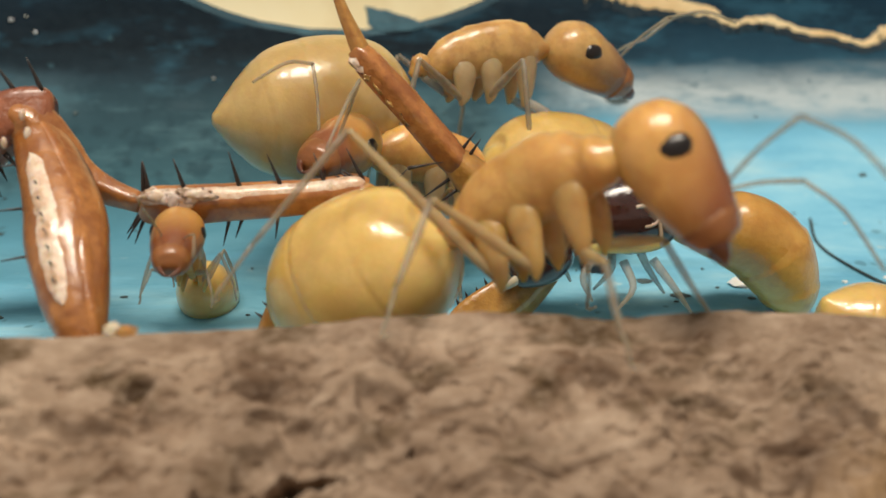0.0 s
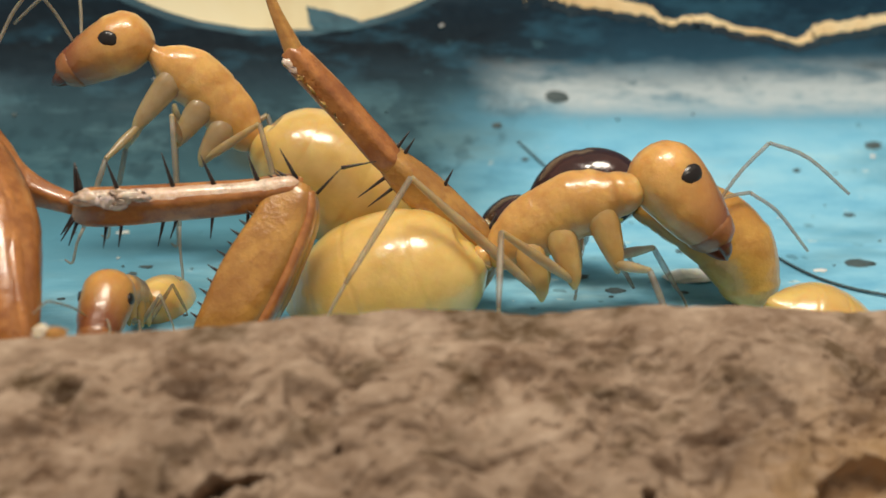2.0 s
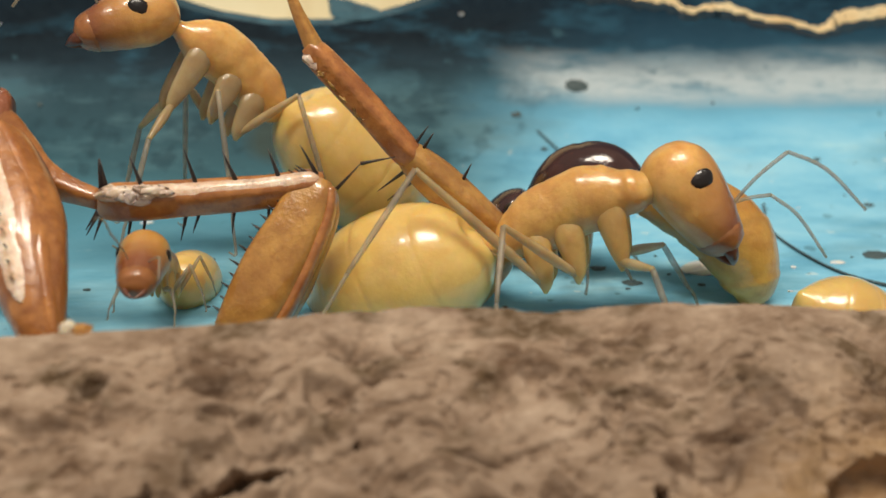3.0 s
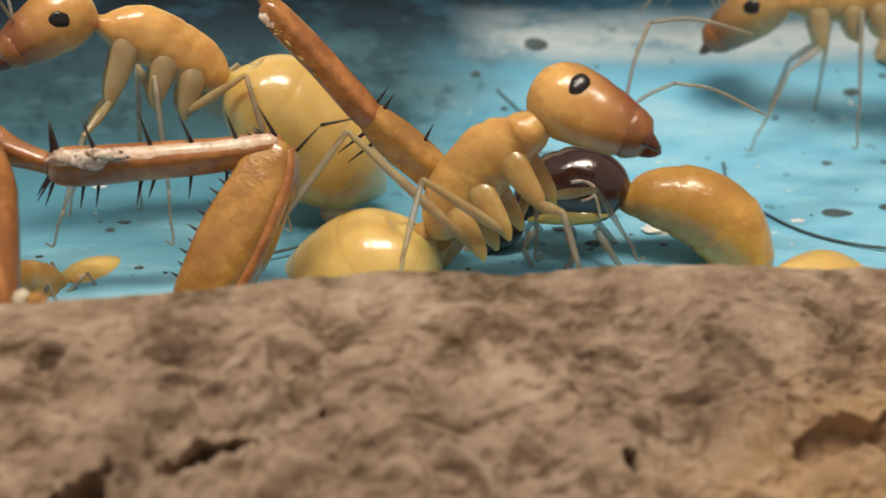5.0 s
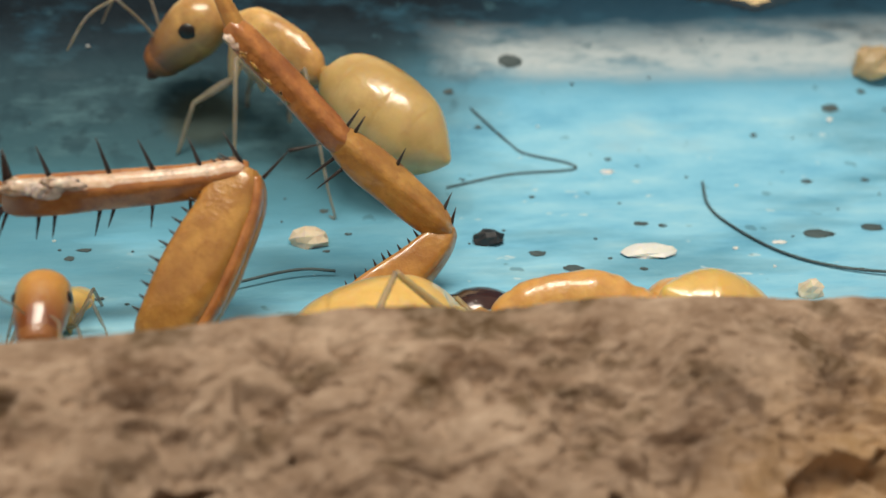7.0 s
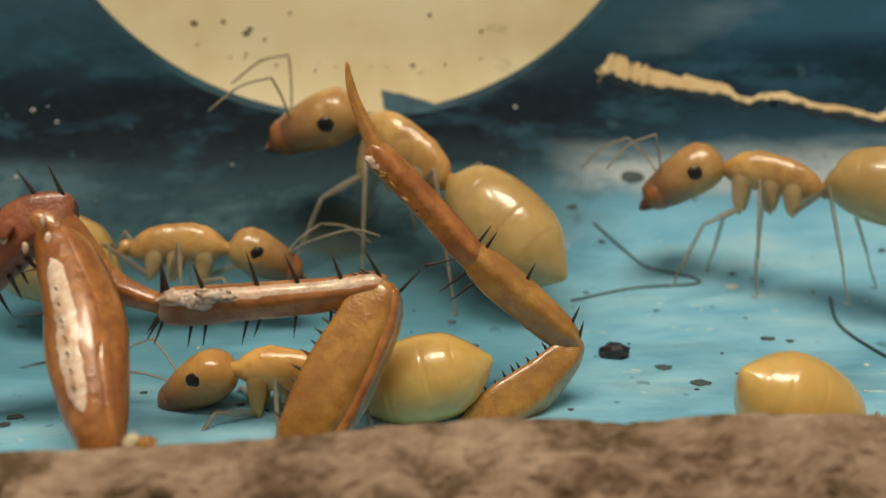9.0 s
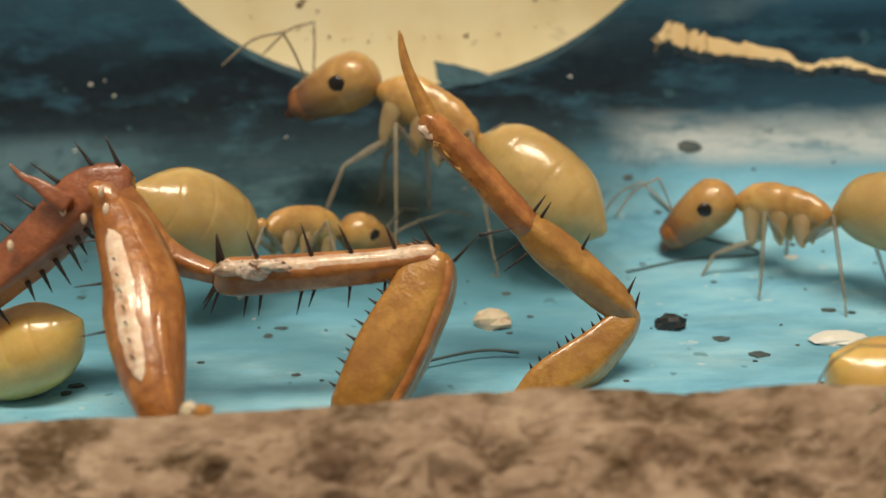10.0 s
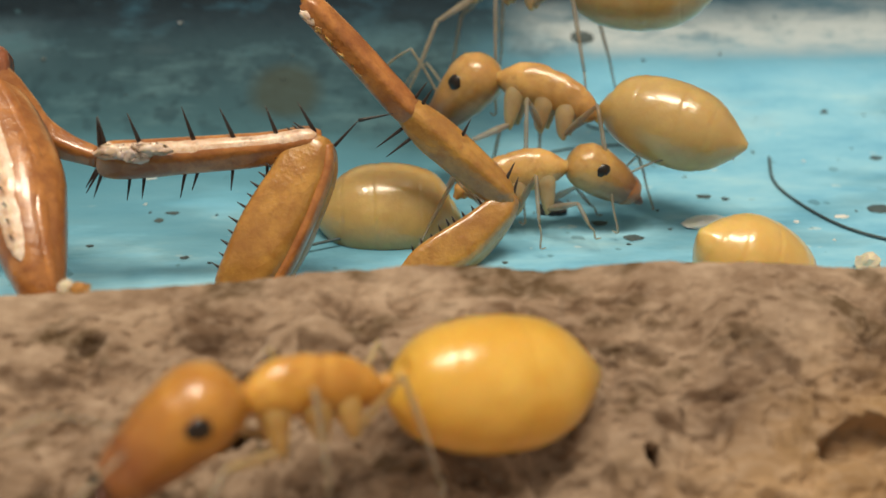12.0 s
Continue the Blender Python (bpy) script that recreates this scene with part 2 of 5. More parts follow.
    # dull teal blotches: night paint running out on the floor, plus painted shade
    blotch = maths(n, l, "MULTIPLY", maths(n, l, "MULTIPLY", left, 0.5), ramp(n, l, cloud, [(0.46, (1, 1, 1)), (0.58, (0, 0, 0))]))
    colour = mixed(n, l, maths(n, l, "MULTIPLY", blotch, ramp(n, l, h, [(0.16, (1, 1, 1)), (0.26, (0, 0, 0))])), colour, (0.065, 0.19, 0.25))
    pale = maths(n, l, "MULTIPLY", maths(n, l, "MULTIPLY", maths(n, l, "SUBTRACT", -11.0, x), 0.25, True), ramp(n, l, h, [(0.34, (0, 0, 0)), (0.42, (1, 1, 1)), (0.47, (1, 1, 1)), (0.52, (0, 0, 0))]))
    colour = mixed(n, l, maths(n, l, "MULTIPLY", pale, 0.4), colour, (0.16, 0.28, 0.34))
    band = maths(n, l, "MULTIPLY", ramp(n, l, maths(n, l, "MULTIPLY", maths(n, l, "ADD", z, 4.0), 1 / 16.0), [(0.385, (0, 0, 0)), (0.435, (1, 1, 1)), (0.475, (1, 1, 1)), (0.555, (0, 0, 0))]), ramp(n, l, brush, [(0.36, (0.25, 0.25, 0.25)), (0.54, (1, 1, 1))]))
    band = maths(n, l, "MULTIPLY", band, maths(n, l, "MULTIPLY", maths(n, l, "SUBTRACT", maths(n, l, "ADD", x, maths(n, l, "MULTIPLY", cloud, 5.0)), 9.0), 0.34, True))
    colour = mixed(n, l, maths(n, l, "MULTIPLY", band, 0.92), colour, (0.53, 0.59, 0.61))
    # loose brush marks in the night paint
    low_marks = maths(n, l, "MULTIPLY", left, ramp(n, l, h, [(0.20, (0, 0, 0)), (0.27, (1, 1, 1)), (0.44, (1, 1, 1)), (0.52, (0, 0, 0))]))
    colour = mixed(n, l, maths(n, l, "MULTIPLY", low_marks, ramp(n, l, brush, [(0.50, (0, 0, 0)), (0.64, (0.6, 0.6, 0.6))])), colour, (0.085, 0.175, 0.205))
    colour = mixed(n, l, maths(n, l, "MULTIPLY", low_marks, ramp(n, l, grit, [(0.36, (0.6, 0.6, 0.6)), (0.47, (0, 0, 0))])), colour, (0.016, 0.042, 0.058))
    colour = mixed(n, l, maths(n, l, "MULTIPLY", ramp(n, l, brush, [(0.50, (0, 0, 0)), (0.66, (0.75, 0.75, 0.75))]), ramp(n, l, h, [(0.40, (0, 0, 0)), (0.52, (1, 1, 1))])), colour, (0.030, 0.105, 0.160))
    colour = mixed(n, l, maths(n, l, "MULTIPLY", ramp(n, l, cloud, [(0.36, (0.8, 0.8, 0.8)), (0.44, (0, 0, 0))]), ramp(n, l, h, [(0.44, (0, 0, 0)), (0.50, (1, 1, 1)), (0.72, (1, 1, 1)), (0.80, (0, 0, 0))])), colour, (0.005, 0.010, 0.016))
    # whitish scuffs and an olive stain low on the wall
    scuff = ramp(n, l, cloud, [(0.62, (0, 0, 0)), (0.72, (0.6, 0.6, 0.6))])
    colour = mixed(n, l, maths(n, l, "MULTIPLY", scuff, maths(n, l, "SUBTRACT", 0.60, maths(n, l, "MULTIPLY", left, 0.50))), colour, (0.36, 0.47, 0.52))
    dx, dz = maths(n, l, "MULTIPLY", maths(n, l, "ADD", x, 2.0), 0.62), maths(n, l, "SUBTRACT", z, 1.2)
    away = maths(n, l, "SQRT", maths(n, l, "ADD", maths(n, l, "MULTIPLY", dx, dx), maths(n, l, "MULTIPLY", dz, dz)))
    stain = ramp(n, l, maths(n, l, "MULTIPLY", away, 0.5), [(0.30, (1, 1, 1)), (0.55, (0, 0, 0))])
    colour = mixed(n, l, maths(n, l, "MULTIPLY", stain, 0.75), colour, (0.045, 0.055, 0.04))
    spots = ramp(n, l, grit, [(0.68, (0, 0, 0)), (0.72, (1, 1, 1))])
    colour = mixed(n, l, maths(n, l, "MULTIPLY", spots, 0.5), colour, (0.05, 0.12, 0.15))
    colour = mixed(n, l, maths(n, l, "MULTIPLY", fine, 0.05), colour, (0.16, 0.28, 0.34))
    l.new(colour, p.inputs["Base Color"])
    p.inputs["Roughness"].default_value = 0.6
    p.inputs["Specular IOR Level"].default_value = 0.07
    bumped(n, l, p, maths(n, l, "ADD", brush, fine), 0.25, 0.00015)
    return m


def moon_material():
    m, n, l, p = material("moon_paint")
    big, fine = noise_node(n, l, 150, 5), noise_node(n, l, 900, 4, (0.35, 1, 1))
    colour = ramp(n, l, big, [(0.3, (0.72, 0.56, 0.30)), (0.5, (0.87, 0.75, 0.47)), (0.72, (0.91, 0.82, 0.58))])
    colour = mixed(n, l, ramp(n, l, fine, [(0.66, (0, 0, 0)), (0.74, (0.6, 0.6, 0.6))]), colour, (0.30, 0.22, 0.10))
    l.new(colour, p.inputs["Base Color"])
    p.inputs["Roughness"].default_value = 0.45
    return m


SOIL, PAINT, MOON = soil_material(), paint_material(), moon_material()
CRACK = chitin("bare_cream_primer", (0.92, 0.72, 0.42), (0.78, 0.50, 0.21), 0.6, 0.0, 400.0, 0.0)
RIM = chitin("teal_rim_paint", (0.050, 0.150, 0.200), (0.015, 0.050, 0.075), 0.5, 0.0, 700.0, 0.0)
CRACK_SHADE = chitin("crack_shade_blue", (0.012, 0.042, 0.062), (0.005, 0.014, 0.024), 0.45, 0.0, 300.0, 0.0)


# ---- shape helpers, in millimetres ----
def mesh_object(name, verts, faces, mat, parent=None, label="", smooth=True, origin=(0, 0, 0)):
    v = (np.array(verts, float) - np.array(origin, float)) * MM
    me = bpy.data.meshes.new(name)
    me.from_pydata(v.tolist(), [], faces)
    me.polygons.foreach_set("use_smooth", [smooth] * len(me.polygons))
    me.materials.append(mat)
    me.update()
    ob = new(name, me)
    ob.location = Vector(origin) * MM
    if parent is not None:
        ob.parent = parent
    if label:
        tagged(ob, label)
    return ob


def empty(name, label, category, group="", at=(0, 0, 0)):
    ob = new(name)
    ob.empty_display_size = 0.002
    ob.location = Vector(at) * MM
    return tagged(ob, label, category, group)


def curve_through(points, steps):
    """Catmull-Rom through rows of any width."""
    p = np.array(points, float)
    p = np.vstack([2 * p[0] - p[1], p, 2 * p[-1] - p[-2]])
    out = []
    for i in range(1, len(p) - 2):
        for k in range(steps):
            u = k / steps
            a, b, c, d = p[i - 1], p[i], p[i + 1], p[i + 2]
            out.append(0.5 * (2 * b + (c - a) * u + (2 * a - 5 * b + 4 * c - d) * u * u + (3 * b - a - 3 * c + d) * u**3))
    out.append(p[-2])
    return np.array(out)


def loft(stations, sides=14, steps=4, wobble=0.0, seed=0, square=2.0, twist=0.0):
    """Rings round a curve. A station: x, y, z, half height, half width across."""
    s = curve_through(stations, steps)
    s[:, 3:] = np.maximum(s[:, 3:], 0.004)
    verts, faces = [], []
    way = np.gradient(s[:, :3], axis=0)
    way /= np.linalg.norm(way, axis=1)[:, None] + 1e-9
    side = np.array([0.0, 1.0, 0.0])
    for c, w in zip(s, way):
        across = side - w * (side @ w)
        if np.linalg.norm(across) < 0.2:
            across = np.array([1.0, 0.0, 0.0]) - w * w[0]
        across /= np.linalg.norm(across)
        up = np.cross(w, across)
        for k in range(sides):
            a = 2 * math.pi * k / sides
            j = 1 + wobble * (float(value_noise(np.float64(len(verts) // sides * 0.4), np.float64(k * 0.45), seed + 3)) - 0.5)
            if square > 2:
                j *= (abs(math.cos(a - twist)) ** square + abs(math.sin(a - twist)) ** square) ** (-1 / square) * 0.92
            verts.append(c[:3] + (up * math.sin(a) * c[3] + across * math.cos(a) * c[4]) * j)
    rings = len(s)
    for r in range(rings - 1):
        for k in range(sides):
            a, b = r * sides + k, r * sides + (k + 1) % sides
            faces.append((a, b, b + sides, a + sides))
    faces.append(tuple(range(sides))[::-1])
    faces.append(tuple(range((rings - 1) * sides, rings * sides)))
    return np.array(verts), faces


def ball(c, rx, ry, rz, n=12):
    verts, faces = [], []
    for i in range(n // 2 + 1):
        a = math.pi * i / (n // 2)
        for k in range(n):
            b = 2 * math.pi * k / n
            verts.append((c[0] + rx * math.cos(a), c[1] + ry * math.sin(a) * math.cos(b), c[2] + rz * math.sin(a) * math.sin(b)))
    for i in range(n // 2):
        for k in range(n):
            faces.append((i * n + k, i * n + (k + 1) % n, (i + 1) * n + (k + 1) % n, (i + 1) * n + k))
    return np.array(verts), faces


def value_noise(x, y, seed):
    """Smooth value noise on arrays."""
    def grid(i, j):
        h = np.sin(i * 127.1 + j * 311.7 + seed * 74.7) * 43758.5453
        return h - np.floor(h)
    i, j = np.floor(x), np.floor(y)
    u, v = x - i, y - j
    u, v = u * u * (3 - 2 * u), v * v * (3 - 2 * v)
    return (grid(i, j) * (1 - u) + grid(i + 1, j) * u) * (1 - v) + (grid(i, j + 1) * (1 - u) + grid(i + 1, j + 1) * u) * v


def fractal(x, y, seed, octaves=4, gain=0.5):
    total, size, norm = 0, 1.0, 0
    for k in range(octaves):
        total = total + size * value_noise(x * 2**k + 13.7 * k, y * 2**k + 7.3 * k, seed + k)
        norm += size
        size *= gain
    return total / norm


# ---- the tray: floor that bends up into a wall ----
BEND, RADIUS = 8.0, 10.66


def tray_point(s):
    """Depth and height of the tray, and its slope, s millimetres behind the start of the bend."""
    a = radians(9)
    if s < 0:
        return BEND + s * math.cos(a), -1.56 + s * math.sin(a), a
    turn = a + s / RADIUS
    if turn < math.pi / 2:
        return BEND + RADIUS * (math.sin(turn) - math.sin(a)), -1.56 + RADIUS * (math.cos(a) - math.cos(turn)), turn
    up = s - RADIUS * (math.pi / 2 - a)
    return BEND + RADIUS * (1 - math.sin(a)), -1.56 + RADIUS * math.cos(a) + up, math.pi / 2


def tray_height(y):
    """Height of the tray's floor at depth y."""
    lo, hi = -40.0, 15.0
    for _ in range(40):
        mid = (lo + hi) / 2
        if tray_point(mid)[0] < y:
            lo = mid
        else:
            hi = mid
    return tray_point(lo)[1]


def tray_s(z):
    lo, hi = -40.0, 60.0
    for _ in range(40):
        mid = (lo + hi) / 2
        if tray_point(mid)[1] < z:
            lo = mid
        else:
            hi = mid
    return lo


def on_tray(x, s, lift):
    y, z, a = tray_point(s)
    return (x, y - lift * math.sin(a), z + lift * math.cos(a))


def build_tray():
    xs, ss = np.linspace(-75, 75, 61), np.concatenate([np.linspace(-12, 0, 9), np.linspace(1, 16, 24), np.linspace(17, 45, 10)])
    verts = [on_tray(x, s, 0) for s in ss for x in xs]
    verts += [on_tray(x, s, -0.8) for s in ss for x in xs]
    n, m = len(xs), len(ss)
    faces = []
    for j in range(m - 1):
        for i in range(n - 1):
            a = j * n + i
            faces.append((a, a + 1, a + n + 1, a + n))
            b = a + n * m
            faces.append((b, b + n, b + n + 1, b + 1))
    for i in range(n - 1):
        faces.append((i, i + n * m, i + 1 + n * m, i + 1))
        t = (m - 1) * n + i
        faces.append((t, t + 1, t + 1 + n * m, t + n * m))
    for j in range(m - 1):
        a, b = j * n, j * n + n - 1
        faces.append((a, a + n, a + n + n * m, a + n * m))
        faces.append((b, b + n * m, b + n + n * m, b + n))
    tray = mesh_object("backdrop", verts, faces, PAINT)
    tagged(tray, "painted tin tray, scuffed light blue floor rising to a night-blue wall", "tray", kind="structure")
    return tray


def tray_patch(name, outline, lift, mat, label, parent=None):
    """A thin flat patch that follows the tray. outline(u) gives the left and right x at height share u, with z range."""
    z0, z1, sides = outline
    s0, s1 = tray_s(z0), tray_s(z1)
    rows, cols, verts, faces = 40, 36, [], []
    for j in range(rows + 1):
        u = j / rows
        a, b = sides(u)
        for i in range(cols + 1):
            verts.append(on_tray(a + (b - a) * i / cols, s0 + (s1 - s0) * u, lift))
    for j in range(rows):
        for i in range(cols):
            k = j * (cols + 1) + i
            faces.append((k, k + 1, k + cols + 2, k + cols + 1))
    return mesh_object(name, verts, faces, mat, parent, label)


def moon_sides(u):
    z = 5.88 + 13.0 * u
    half = math.sqrt(max(0.0, 1 - ((z - 17.83) / 12.0) ** 2)) * 13.2
    return -1.25 - half, -1.25 + half


def rim_sides(u):
    a, b = moon_sides(u)
    return a - 0.18 - 0.10 * math.sin(17 * u), b + 0.20 + 0.12 * math.sin(23 * u)


def build_tray_art():
    rim = tray_patch("moon_rim", (5.62, 18.86, rim_sides), 0.015, RIM, "")
    tagged(rim, "teal-blue brushed outline round the painted moon", "painting", kind="structure")
    moon = tray_patch("painted_moon", (5.86, 18.86, moon_sides), 0.03, MOON, "")
    tagged(moon, "large cream-yellow moon painted on the tin wall", "painting", kind="structure")
    # blue brush mark that bites into the moon's lower edge
    rows = [(-0.1, 6.78, 0.05), (0.1, 6.38, 0.40), (0.8, 6.22, 0.42), (1.4, 6.14, 0.33), (2.0, 6.08, 0.20), (2.4, 6.05, 0.06)]
    strip("painted_stroke", rows, 0.05, RIM, "teal-blue brush stroke over the moon's edge", 3, 0.25)
    # ragged crack that bares the cream primer
    rows = [(9.3, 7.75, 0.22), (9.8, 8.35, 0.35), (10.4, 8.15, 0.42), (11.3, 7.85, 0.40), (12.3, 7.65, 0.30), (13.5, 7.45, 0.26), (14.9, 7.2, 0.2), (15.6, 6.75, 0.13), (16.5, 6.85, 0.13), (17.5, 6.9, 0.16), (18.9, 6.45, 0.13), (20.2, 6.3, 0.12), (21.5, 5.95, 0.1), (22.2, 6.2, 0.22), (22.8, 6.5, 0.3), (24.0, 6.6, 0.22), (25.0, 6.85, 0.28), (26.2, 6.95, 0.2), (28.5, 6.8, 0.12), (31.0, 7.1, 0.12), (33.0, 6.7, 0.05)]
    rows = [(x, z - 0.47, h) for x, z, h in rows]
    strip("paint_crack", rows, 0.05, CRACK, "ragged cream streak where the paint has cracked away", 8)
    # a dark strip paints the shade below the crack
    strip("paint_crack_shade", [(x, z - 0.28, h * 1.3) for x, z, h in rows], 0.025, CRACK_SHADE, "dark blue shade painted under the cracked paint", 11)


def strip(name, rows, lift, mat, label, seed, ragged=1.0):
    r = curve_through(rows, 8)
    rng = np.random.RandomState(seed)
    verts, faces = [], []
    for x, z, h in r:
        h = max(0.02, h * (1 + ragged * 0.5 * (rng.rand() - 0.5)))
        z += ragged * 0.10 * (rng.rand() - 0.5)
        for g in (-1, 0, 1):
            verts.append(on_tray(x + ragged * 0.08 * rng.randn(), tray_s(z + g * h), lift + (0.02 if g == 0 else 0)))
    for i in range(len(r) - 1):
        a = 3 * i
        faces += [(a, a + 3, a + 4, a + 1), (a + 1, a + 4, a + 5, a + 2)]
    ob = mesh_object(name, verts, faces, mat)
    return tagged(ob, label, "painting", kind="structure")


build_tray_art()


# ---- small litter on the tray ----
def grain(name, x, y, size, mat, label, category, seed, lift=0.5, rest=None):
    """A rough crumb of size x, y, z resting on the tray, or at height rest."""
    rng = np.random.RandomState(seed)
    v, f = ball((0, 0, 0), *size, 10)
    v = np.array(v)
    v *= 1 + 0.5 * (rng.rand(len(v), 1) - 0.5)
    v[:10] = v[0]
    v[-10:] = v[-1]
    s = tray_s(tray_height(y))
    slope = tray_point(s)[2]
    turn = np.array([[1, 0, 0], [0, math.cos(slope), -math.sin(slope)], [0, math.sin(slope), math.cos(slope)]])
    base = np.array(on_tray(x, s, 0.0))
    if rest is not None:
        turn, base = np.eye(3), np.array([x, y, rest])
    ob = mesh_object(name, (v + np.array([0, 0, size[2] * lift])) @ turn.T + base, f, mat, smooth=False, origin=base)
    return tagged(ob, label, category, "litter on the tray")


def wall_speck(x, z, r, seed, name="moon_fleck", mat=None, label="small brown fleck on the painted moon"):
    """A flat fleck on the painted wall."""
    rng = np.random.RandomState(seed)
    v, f = ball((0, 0, 0), r * (1.2 + 0.6 * rng.rand()), 0.05, r, 10)
    v = np.array(v) * (1 + 0.5 * (rng.rand(len(v), 1) - 0.5))
    v[:10], v[-10:] = v[0], v[-1]
    base = np.array(on_tray(x, tray_s(z), 0.05))
    ob = mesh_object(name, v + base, f, mat or UMBER, smooth=False, origin=base)
    return tagged(ob, label, "dirt", "litter on the tray")


def thread(points, r, mat, label):
    """A fine hair lying on the tray. points: x, y, lift."""
    rows = [(x, y, tray_height(y) + up, r, r) for x, y, up in points]
    v, f = loft(rows, 6, 6)
    ob = mesh_object("hair", v, f, mat)
    return tagged(ob, label, "hair", "litter on the tray")


def build_litter():
    grain("pebble", 7.75, 5.6, (0.52, 0.35, 0.30), BLACK, "small black grain on the blue tray floor", "grain", 1)
    grain("crumb", 1.75, 6.0, (0.60, 0.45, 0.42), CREAM, "cream-white crumb on the blue tray floor", "crumb", 2)
    grain("flake", 13.0, 4.3, (0.95, 0.5, 0.18), WHITE, "flat white flake on the blue tray floor", "flake", 3)
    for x, y, a, seed in ((19.6, 5.3, 0.55, 4), (21.9, 5.7, 0.42, 9), (24.2, 13.6, 0.38, 5), (10.5, 15.25, 0.46, 6), (7.8, 14.4, 0.22, 7), (-11.4, 2.2, 0.25, 8), (13.5, 6.7, 0.26, 10), (20.3, 12.5, 0.16, 11), (9.2, 4.6, 0.3, 12), (10.1, 3.4, 0.34, 13), (8.8, 13.1, 0.14, 14)):
        grain("dirt_speck", x, y, (a, a * 0.62, 0.05), DIRT, "flat dark speck of dirt on the tray", "dirt", seed)
    rng = np.random.RandomState(44)
    for k in range(90):
        x, y = -22 + 50 * rng.rand(), 1.0 + 14 * rng.rand()
        r = 0.035 + 0.13 * rng.rand() ** 3
        grain("dirt_speck", x, y, (r * (1 + rng.rand()), r, 0.04), WHITE if rng.rand() < 0.18 else DIRT, "flat tiny speck of dirt on the tray", "dirt", 50 + k)
    grain("shell_scrap", -6.05, -5.7, (0.20, 0.16, 0.26), CREAM, "pale shell scrap on the clay crest", "scrap", 20, 0.5, -0.62)
    grain("shell_scrap", -5.7, -5.7, (0.26, 0.18, 0.20), OCHRE, "ochre shell scrap on the clay crest", "scrap", 21, 0.5, -0.62)
    grain("dried_clump", 26.7, 15.0, (1.0, 0.8, 0.6), TAN, "tan dried clump stuck to the tin wall", "clump", 30)
    thread([(17.1, 9.9, 0.05), (16.6, 8.0, 0.06), (16.7, 6.2, 0.07), (17.5, 3.9, 0.08), (19.0, 2.5, 0.1), (21.5, 1.5, 0.2)], 0.055, DIRT, "long dark hair curled on the tray floor")
    thread([(8.6, 13.8, 0.05), (10.0, 12.25, 0.05), (10.5, 11.8, 0.05), (12.0, 11.3, 0.05), (12.1, 10.9, 0.05), (9.5, 10.7, 0.05), (7.0, 10.0, 0.05)], 0.045, DIRT, "fine grey hair folded on the tray floor")
    for k in range(30):
        u = k / 29
        x, z = -7.6 + 13.0 * u + 0.5 * rng.randn(), 7.72 + 0.022 * (12.0 * u - 6.2) ** 2 + 0.16 * rng.randn()
        if rng.rand() < 0.75:
            wall_speck(x, z, 0.02 + 0.06 * rng.rand() ** 3, 60 + k)
    for x, z, r in ((-5.78, 9.26, 0.22), (-5.6, 9.45, 0.15), (-7.91, 9.69, 0.25), (-6.7, 9.75, 0.14), (-5.0, 9.0, 0.1), (-3.9, 10.1, 0.1), (2.0, 10.0, 0.12), (4.2, 9.3, 0.1)):
        wall_speck(x, z, 0.45 * r, int(100 * z))
    for x, z, r in ((-14.7, 6.1, 0.2), (-13.7, 5.6, 0.17), (5.65, 6.06, 0.16), (-14.1, 6.25, 0.1), (-6.4, 3.8, 0.13), (-15.2, 3.4, 0.2)):
        wall_speck(x, z, 0.36 * r, int(50 * z), "paint_fleck", WHITE, "tiny white fleck on the night-blue wall")
    grain("crumb", 17.1, 0.9, (0.42, 0.32, 0.40), CREAM, "cream crumb near the clay ridge", "crumb", 41)
    thread([(-1.0, 2.7, 0.25), (0.57, 3.3, 0.3), (1.5, 3.5, 0.3), (2.4, 3.5, 0.2)], 0.05, DIRT, "short dark hair beside the bent leg")


build_litter()



# ---- the clay ridge ----
def crest_height(x):
    return np.interp(x, [-40, -10, -6.7, -4, -0.8, 2.5, 4.2, 5.5, 6.5, 8.5, 10.5, 13, 16, 40], [-0.93, -0.59, -0.57, -0.45, -0.23, -0.03, -0.11, -0.25, -0.18, -0.06, -0.17, -0.35, -0.45, -0.73])


